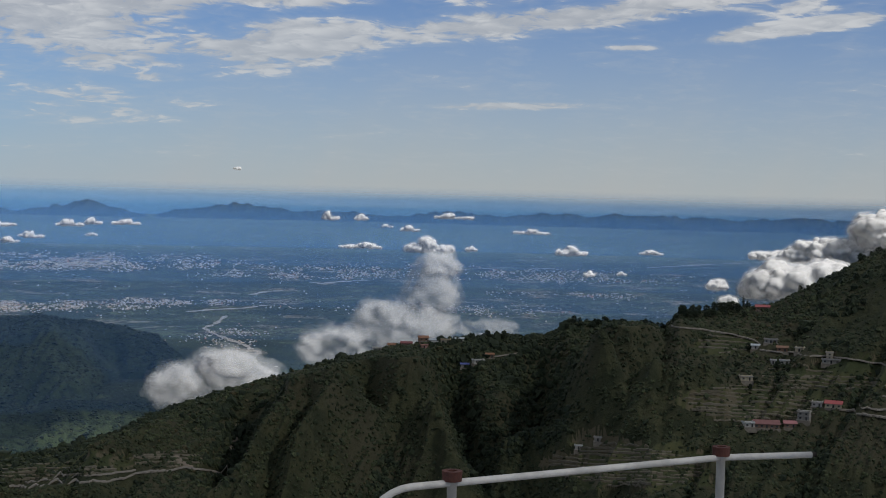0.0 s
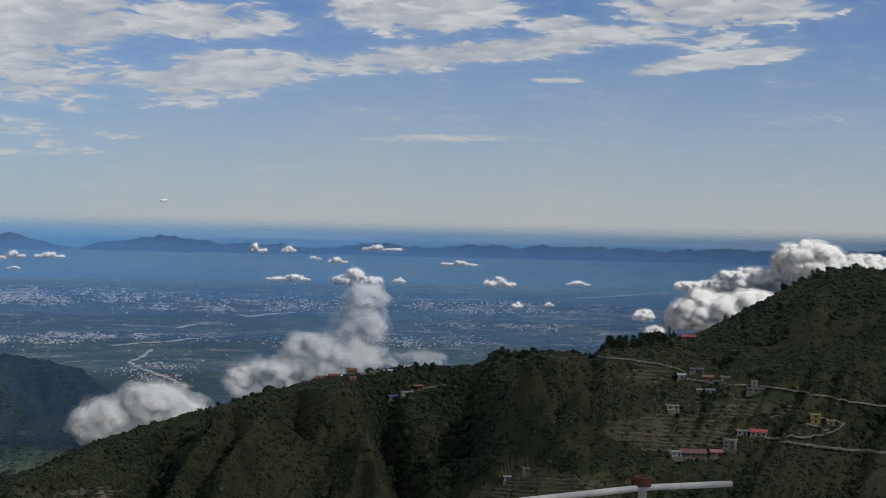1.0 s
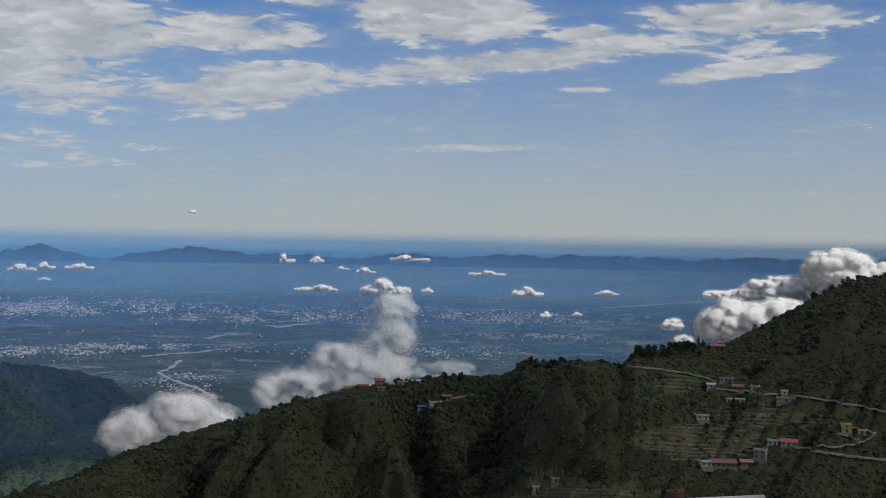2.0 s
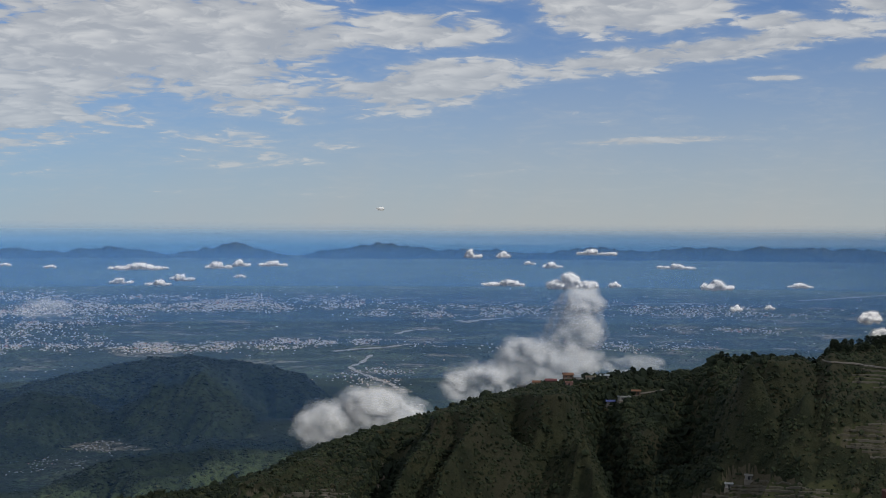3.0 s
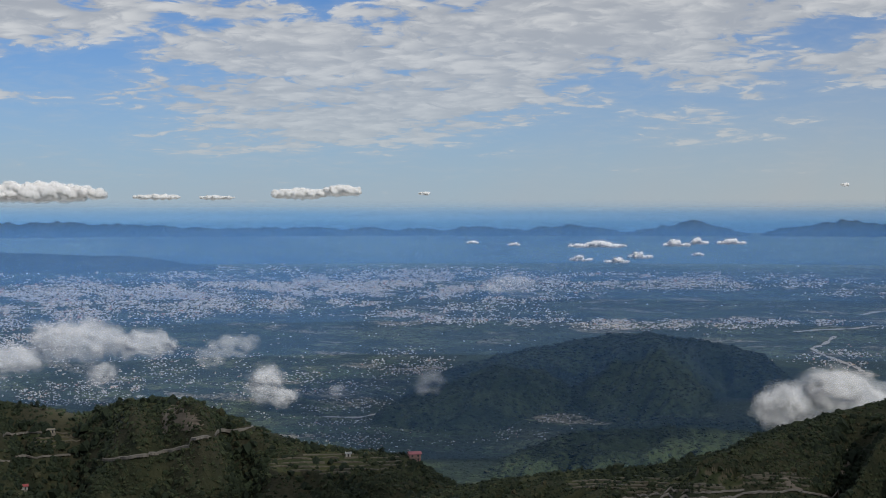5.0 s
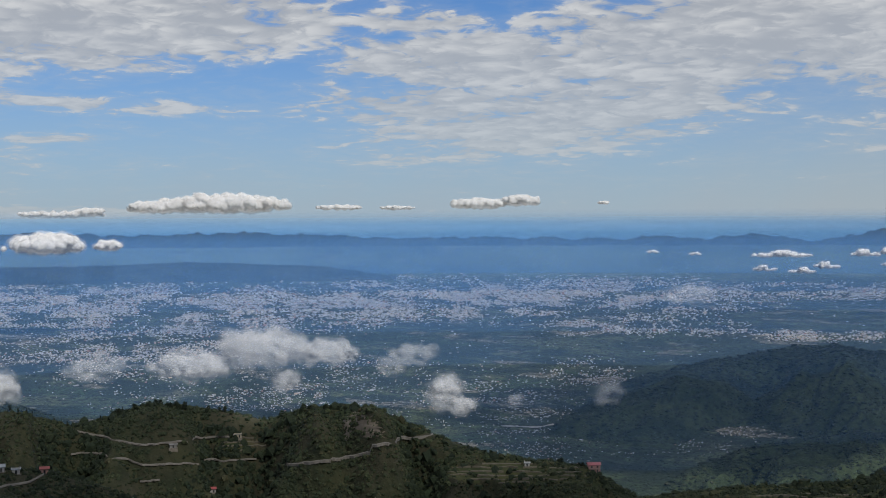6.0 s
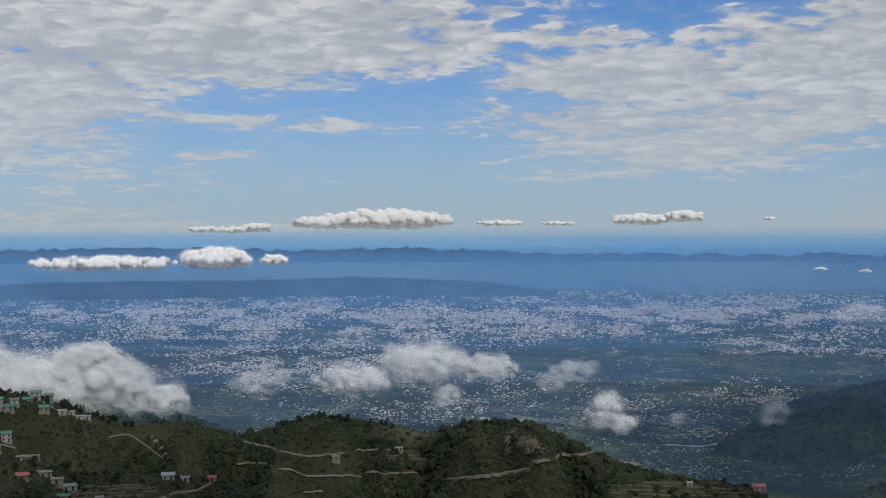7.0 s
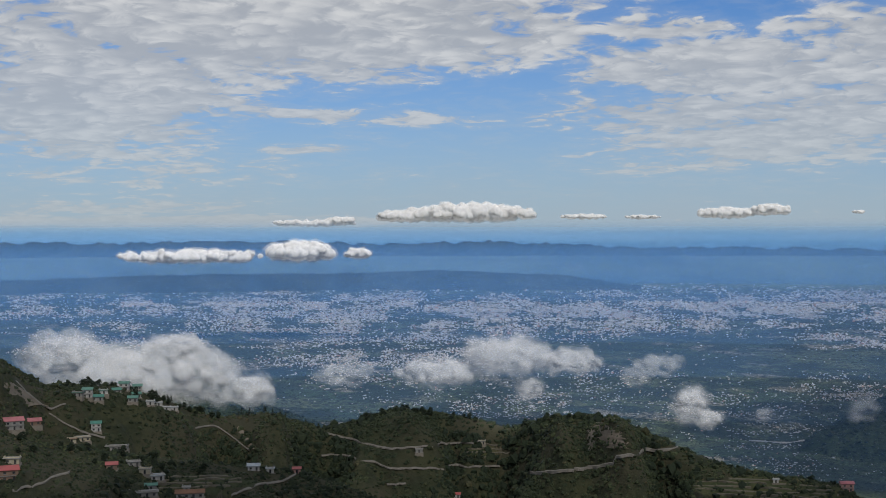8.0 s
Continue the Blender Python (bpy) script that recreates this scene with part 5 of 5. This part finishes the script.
def house(hill, b, a, w_, d_, storeys, wall, roof, label, pitched=False, turn=0.0, storey=2.4):
    """A hill house: walls, roof, windows and a door, on a stone plinth that levels the slope."""
    p = hill.on(b, a)
    ob = tagged(new("house"), label, "house", group="hill houses")
    ob.matrix_world = Matrix.Translation(p + Vector((0, 0, -0.3))) @ pose(0, 0, 0, 0, 0, -b + turn)
    w_, d_ = w_ * 0.85, d_ * 0.85
    h = storeys * storey
    part("plinth", slab(-w_ / 2 - 0.6, w_ / 2 + 0.6, -d_ / 2 - 0.8, d_ / 2, -3.0, 0.0), STONE, ob)
    part("wall", slab(-w_ / 2, w_ / 2, -d_ / 2, d_ / 2, 0, h, 0.05), WALLS[wall], ob)
    if pitched:
        bm = bmesh.new()
        e, rh = 0.6, min(2.0, d_ * 0.28)
        co = [(-w_ / 2 - e, -d_ / 2 - e, h), (w_ / 2 + e, -d_ / 2 - e, h), (w_ / 2 + e, d_ / 2 + e, h), (-w_ / 2 - e, d_ / 2 + e, h), (-w_ / 2 - e, 0, h + rh), (w_ / 2 + e, 0, h + rh)]
        low = [bm.verts.new(Vector(q)) for q in co]
        up = [bm.verts.new(Vector(q) + Vector((0, 0, 0.15))) for q in co]
        for f in ((0, 1, 5, 4), (2, 3, 4, 5)):
            bm.faces.new([up[i] for i in f])
            bm.faces.new([low[i] for i in reversed(f)])
        for i, j in ((0, 1), (1, 5), (5, 2), (2, 3), (3, 4), (4, 0)):
            bm.faces.new((low[i], low[j], up[j], up[i]))
        bmesh.ops.recalc_face_normals(bm, faces=bm.faces)
        part("roof", bm, ROOFS[roof], ob)
        for x in (-w_ / 2 + 0.02, w_ / 2 - 0.02):
            bm = bmesh.new()
            bm.faces.new([bm.verts.new(q) for q in ((x, -d_ / 2, h), (x, d_ / 2, h), (x, 0, h + rh * 0.9))])
            part("gable", bm, WALLS[wall], ob)
    else:
        part("roof", slab(-w_ / 2 - 0.5, w_ / 2 + 0.5, -d_ / 2 - 0.7, d_ / 2 + 0.4, h, h + 0.28, 0.04), ROOFS[roof], ob)
        bm = slab(-w_ / 2 - 0.1, w_ / 2 + 0.1, -d_ / 2 - 0.1, -d_ / 2 + 0.1, h + 0.28, h + 0.9)
        box(bm, -w_ / 2 - 0.1, -w_ / 2 + 0.1, -d_ / 2 + 0.1, d_ / 2, h + 0.28, h + 0.9)
        box(bm, w_ / 2 - 0.1, w_ / 2 + 0.1, -d_ / 2 + 0.1, d_ / 2, h + 0.28, h + 0.9)
        part("parapet", bm, WALLS[wall], ob)
    n = max(1, int(w_ / 2.8))
    for s in range(storeys):
        for i in range(n):
            x = -w_ / 2 + w_ * (i + 0.5) / n
            if s == 0 and i == n // 2:
                part("door", slab(x - 0.5, x + 0.5, -d_ / 2 - 0.05, -d_ / 2 + 0.02, 0.02, 1.95), GLASS, ob)
            else:
                win = part("window", slab(x - 0.6, x + 0.6, -d_ / 2 - 0.04, -d_ / 2 + 0.02, s * storey + 0.8, s * storey + 1.8), GLASS, ob)
                part("sill", slab(x - 0.7, x + 0.7, -d_ / 2 - 0.16, -d_ / 2 - 0.04, s * storey + 0.7, s * storey + 0.8), WALLS["grey"], win)
        if s:
            part("floor_band", slab(-w_ / 2 - 0.12, w_ / 2 + 0.12, -d_ / 2 - 0.5, -d_ / 2 - 0.04, s * storey - 0.12, s * storey + 0.12), WALLS["grey"], ob)
    return ob


V, R_, S_ = VILLAGE_HILL, ROAD_HILL, NEAR_SPUR
# terraces and houses on the village hill
house(V, 18.37, -7.36, 6.5, 6, 2, "yellow", "grey", "bright yellow two-storey house beside the hairpin road", turn=12)
house(V, 18.99, -7.39, 5, 5, 1, "yellow", "grey", "small yellow outbuilding beside the hairpin road")
house(V, 16.2, -7.99, 11, 7, 1, "cream", "red", "long house with a bright red sheet roof", True, -6)
house(V, 15.56, -8, 7, 6, 1, "white", "grey", "flat-roofed white annexe beside a red roof", turn=-6)
house(V, 13.58, -8.97, 17, 9, 1, "brown", "maroon", "large low building with a maroon sheet roof", True, 8)
house(V, 14.52, -8.9, 8, 6, 1, "brown", "pink", "low shed with a faded pink roof", True, 8)
house(V, 15.07, -8.55, 8, 7, 2, "grey", "grey", "grey cement house among trees", turn=-10)
house(V, 16.04, -6.26, 13, 6, 1, "grey", "grey", "long grey flat-roofed house below the road")
house(V, 15.97, -6.12, 5, 5, 2, "cream", "grey", "narrow cream two-storey house below the road")
house(V, 14.23, -6.39, 7, 5, 1, "white", "tin", "white house with a tin roof on the terraces")
house(V, 13.78, -6.42, 4, 4, 1, "white", "tin", "small white shed on the terraces")
house(V, 12.71, -7.1, 9, 6, 1, "cream", "grey", "cream farmhouse on the terraced slope", turn=15)
house(V, 12.88, -9.05, 7, 6, 1, "white", "tin", "whitewashed farmhouse beside the fields", turn=20)
house(V, 13.06, -5.85, 6, 4, 1, "white", "tin", "white roadside shed with a tin roof", True)
house(V, 13.29, -4.27, 11, 6, 1, "brown", "red", "red-roofed house on the crest among pines", True)
house(V, 13.66, -5.56, 10, 5, 1, "grey", "grey", "low grey house built into the terraces")
house(V, 14.12, -5.88, 8, 5, 1, "brown", "rust", "brown house with a rusty roof", True)
house(V, 14.81, -5.85, 6, 5, 1, "cream", "grey", "cream house above the road", turn=-12)
house(V, 6.01, -10.24, 5, 4, 1, "white", "tin", "small white hut above the terraces")
house(V, 6.8, -9.87, 5, 4, 1, "grey", "grey", "small grey hut above the terraces")
# the ridge village
house(V, -2.47, -6.42, 8, 5, 1, "white", "grey", "low white house on the ridge edge")
house(V, -1.88, -6.23, 6, 5, 1, "cream", "rust", "cream house with a rusty brown roof", True)
house(V, -1.27, -6.19, 9, 5, 1, "brown", "maroon", "dark brown house on the ridge", True)
house(V, -0.57, -6.1, 8, 6, 2, "brown", "rust", "brown two-storey house on the ridge", True, 10)
house(V, -0.21, -5.94, 7, 5, 1, "grey", "tin", "grey house with a pale roof on the ridge", True)
house(V, -0.08, -6.16, 5, 4, 1, "white", "grey", "small white house in the ridge village")
house(V, 0.37, -6.06, 8, 5, 1, "cream", "rust", "cream house in the ridge village", turn=-8)
house(V, 0.94, -6.01, 7, 4, 1, "white", "tin", "white house with a blue-white tin roof", True)
house(V, 1.74, -6.86, 9, 6, 1, "white", "tin", "white house with a broad tin roof below the village", turn=18)
house(V, 2.23, -6.62, 7, 4, 1, "brown", "rust", "brown shed below the village", True)
house(V, 1.19, -7.08, 6.5, 4, 1, "grey", "blue", "small shed with a bright blue roof", True)
house(V, -0.52, -6.32, 6, 4, 1, "pink", "rust", "reddish house in the ridge village")
# houses of the road hill
house(R_, -59.55, -7.88, 12, 8, 2, "grey", "pink", "large grey house with a bright pink roof", True, 12)
house(R_, -58.85, -7.75, 12, 7, 1, "brown", "pink", "long house with a pink roof by the road", True, 8)
house(R_, -56.35, -8.08, 7, 6, 2, "white", "green", "white house with a green roof", True)
house(R_, -56.92, -8.44, 11, 7, 1, "cream", "grey", "cream flat-roofed house on the slope", turn=10)
house(R_, -57.3, -8.5, 6, 5, 1, "cream", "rust", "small cream house on the slope")
house(R_, -55.53, -8.86, 15, 7, 1, "grey", "grey", "long grey building on the slope", turn=-10)
GREEN_WORDS = ("house with a sea-green sheet roof among trees", "white-walled house with a sea-green roof", "tall house with a sea-green roof on the crest")
for i, (b, a, w_, st) in enumerate([(-57.04, -6.69, 7, 1), (-56.67, -6.72, 7, 2), (-56.30, -6.87, 9, 1), (-56.05, -6.61, 6, 1), (-55.55, -6.6, 7, 1), (-55.23, -6.48, 8, 2), (-54.94, -6.49, 8, 1), (-54.71, -6.49, 7, 2),
                                    (-54.76, -6.79, 7, 1), (-54.17, -6.69, 8, 1), (-54.89, -6.96, 7, 1)]):
    house(R_, b, a, w_, 6, st, "white" if i % 2 else "grey", "green", GREEN_WORDS[i % 3], i % 3 > 0, (i * 37) % 30 - 15)
for b, a in ((-53.88, -7.15), (-54.2, -7.1), (-53.55, -7.34), (-53.25, -7.35)):
    house(R_, b, a, 6, 5, 1, "white", "tin", "small white house among the crest trees", False, (b * 91) % 20 - 10)
# houses of the near spur
house(S_, -59.74, -9.85, 9, 7, 2, "brown", "red", "brown two-storey house with a pink-red roof", True, 6)
house(S_, -59.6, -9.2, 8, 5, 1, "cream", "grey", "cream flat-roofed house beside the dirt track", turn=-10)
house(S_, -55.75, -9.61, 6, 5, 1, "brown", "red", "small house with a dull red roof", True)
house(S_, -54.89, -9.52, 7, 5, 1, "grey", "grey", "grey flat-roofed hill house", turn=9)
house(S_, -54.42, -9.82, 6, 5, 1, "cream", "grey", "cream flat-roofed hill house", turn=-9)
house(S_, -53.99, -10.1, 8, 6, 1, "white", "tin", "bright white house on the spur", turn=14)
house(S_, -52.78, -10.62, 4, 4, 1, "white", "grey", "small white hut on the spur")
house(S_, -54.5, -10.75, 15, 6, 1, "grey", "grey", "long grey building at the spur's foot")
house(S_, -52.64, -10.85, 15, 6, 1, "grey", "rust", "long low building with a rusty roof", True)
house(S_, -54.2, -10.5, 6, 4, 1, "grey", "green", "small shed with a green sheet roof", True)
house(S_, -50.05, -9.84, 7, 5, 1, "white", "tin", "white house with a tin roof on the spur", True)
house(S_, -49.37, -9.96, 4.5, 4, 1, "white", "tin", "small white hut on the spur")
house(S_, -48.28, -10.0, 4.5, 4, 1, "pink", "red", "little pink house with a steep red roof", True)
house(R_, -41.67, -11.05, 7, 5, 1, "white", "red", "house with a red roof below the road", True)
house(R_, -25.85, -10.3, 9, 6, 2, "pink", "pink", "pink plastered house at the ridge's end", True, 15)
house(R_, -28.6, -10.2, 4, 4, 1, "white", "tin", "small white hut on terraces")
house(R_, -43.2, -9.25, 6, 4, 1, "grey", "grey", "grey hut beside the road")
house(R_, -40.6, -8.95, 7, 4, 1, "cream", "grey", "cream hut by the road bend")


# ---- trees along the crests ----
def leafy(bm_count, spread, height, low, flat=1.0):
    """Points for a crown: clumps thrown round limbs, with gaps."""
    pts, sizes = [], []
    for i in range(bm_count):
        u = rng.random()
        z = low + (height - low) * u
        r = spread * math.sin(math.pi * (0.12 + 0.83 * u)) ** 0.8 * math.sqrt(rng.random())
        t = rng.uniform(0, 6.283)
        pts.append((r * math.cos(t), r * math.sin(t), z * flat))
        sizes.append(spread * rng.uniform(0.16, 0.34))
    return np.array(pts), np.array(sizes)


def tree(kind):
    """A trunk with limbs and a crown of many clumps, built once per kind and copied."""
    ob = new("tree")
    bm = bmesh.new()
    tall = 9.0 if kind == "pine" else 7.0
    rings = []
    for z, r in ((-1.0, 0.30), (0.4, 0.22), (tall * 0.5, 0.14), (tall * 0.9, 0.04)):
        rings.append([bm.verts.new((r * math.cos(k * 1.0472) + 0.05 * z * 0.3, r * math.sin(k * 1.0472), z)) for k in range(6)])
    for a, b in zip(rings, rings[1:]):
        for k in range(6):
            bm.faces.new((a[k], a[(k + 1) % 6], b[(k + 1) % 6], b[k]))
    for i in range(6):
        z, t = tall * (0.3 + 0.09 * i), i * 2.4
        tube(bm, [Vector((0, 0, z)), Vector((math.cos(t) * 1.5, math.sin(t) * 1.5, z + 0.7))], 0.05, 5)
    part("trunk", bm, BARK, ob)
    if kind == "pine":
        pts, sizes = [], []
        for i in range(70):
            u = rng.random()
            r, t = 1.9 * (1 - u) ** 0.8 * math.sqrt(rng.random()), rng.uniform(0, 6.283)
            pts.append((r * math.cos(t), r * math.sin(t), 1.8 + u * 7.6))
            sizes.append(0.28 + 0.45 * (1 - u) * rng.random())
        pts, sizes = np.array(pts), np.array(sizes)
    else:
        pts, sizes = leafy(80, 3.3, 8.2, 1.8)
    crown = new("crown", clump_mesh("crown", pts, sizes, 0.75, TREE_LEAF))
    crown.parent = ob
    return ob


PINE = tagged(tree("pine"), "dark narrow pine on the ridge crest", "tree", group="crest trees")
BROAD = tagged(tree("broad"), "dark broad-leaved tree on the ridge crest", "tree", group="crest trees")
placed = {"pine": 0, "broad": 0}


def plant(kind, hill, b, back, size):
    rc = float(hill.lines(np.array([b]))[0][0])
    r = rc - back
    z = float(hill.height(np.array([b]), np.array([r]))[0])
    m = Matrix.Translation((r * math.sin(radians(b)), r * math.cos(radians(b)), z - 0.2)) @ pose(0, 0, 0, 0, 0, rng.uniform(0, 360))
    src = PINE if kind == "pine" else BROAD
    ob = src if placed[kind] == 0 else copy_thing(src, m)
    placed[kind] += 1
    ob.matrix_basis = m @ Matrix.Diagonal((size, size, size * rng.uniform(0.85, 1.15), 1))


# stands: kind, hill, from bearing, to bearing, count, depth in front of the crest, size
STANDS = [
    ("broad", V, 5.1, 7.8, 34, 16, 0.55), ("broad", V, 9.8, 12.4, 36, 18, 0.62), ("pine", V, 12.5, 13.1, 4, 4, 0.9), ("pine", V, 9.9, 10.1, 1, 2, 0.8), ("broad", V, 1.4, 2.8, 8, 8, 0.55), ("broad", V, 7.8, 9.4, 12, 8, 0.5),
    ("broad", V, 14.7, 21.2, 16, 10, 0.45), ("broad", V, -19.8, -3.8, 16, 6, 0.35),
    ("pine", R_, -48.0, -45.2, 16, 8, 0.5), ("broad", R_, -45.5, -40.5, 28, 12, 0.5), ("broad", R_, -39.2, -34.6, 22, 12, 0.5), ("pine", R_, -51.2, -48.6, 12, 8, 0.5), ("broad", R_, -53.6, -51.4, 14, 14, 0.5),
    ("broad", R_, -57.6, -53.6, 28, 26, 0.55), ("pine", R_, -54.5, -53.0, 6, 6, 0.6), ("broad", S_, -60, -52, 16, 26, 0.5), ("broad", R_, -33, -26, 8, 10, 0.4), ("broad", V, 12.2, 17.2, 20, 150, 0.6),
]
for kind, hill, b0, b1, count, deep, size in STANDS:
    for i in range(count):
        plant(kind, hill, rng.uniform(b0, b1), rng.uniform(-4, deep), size * rng.uniform(0.7, 1.25))
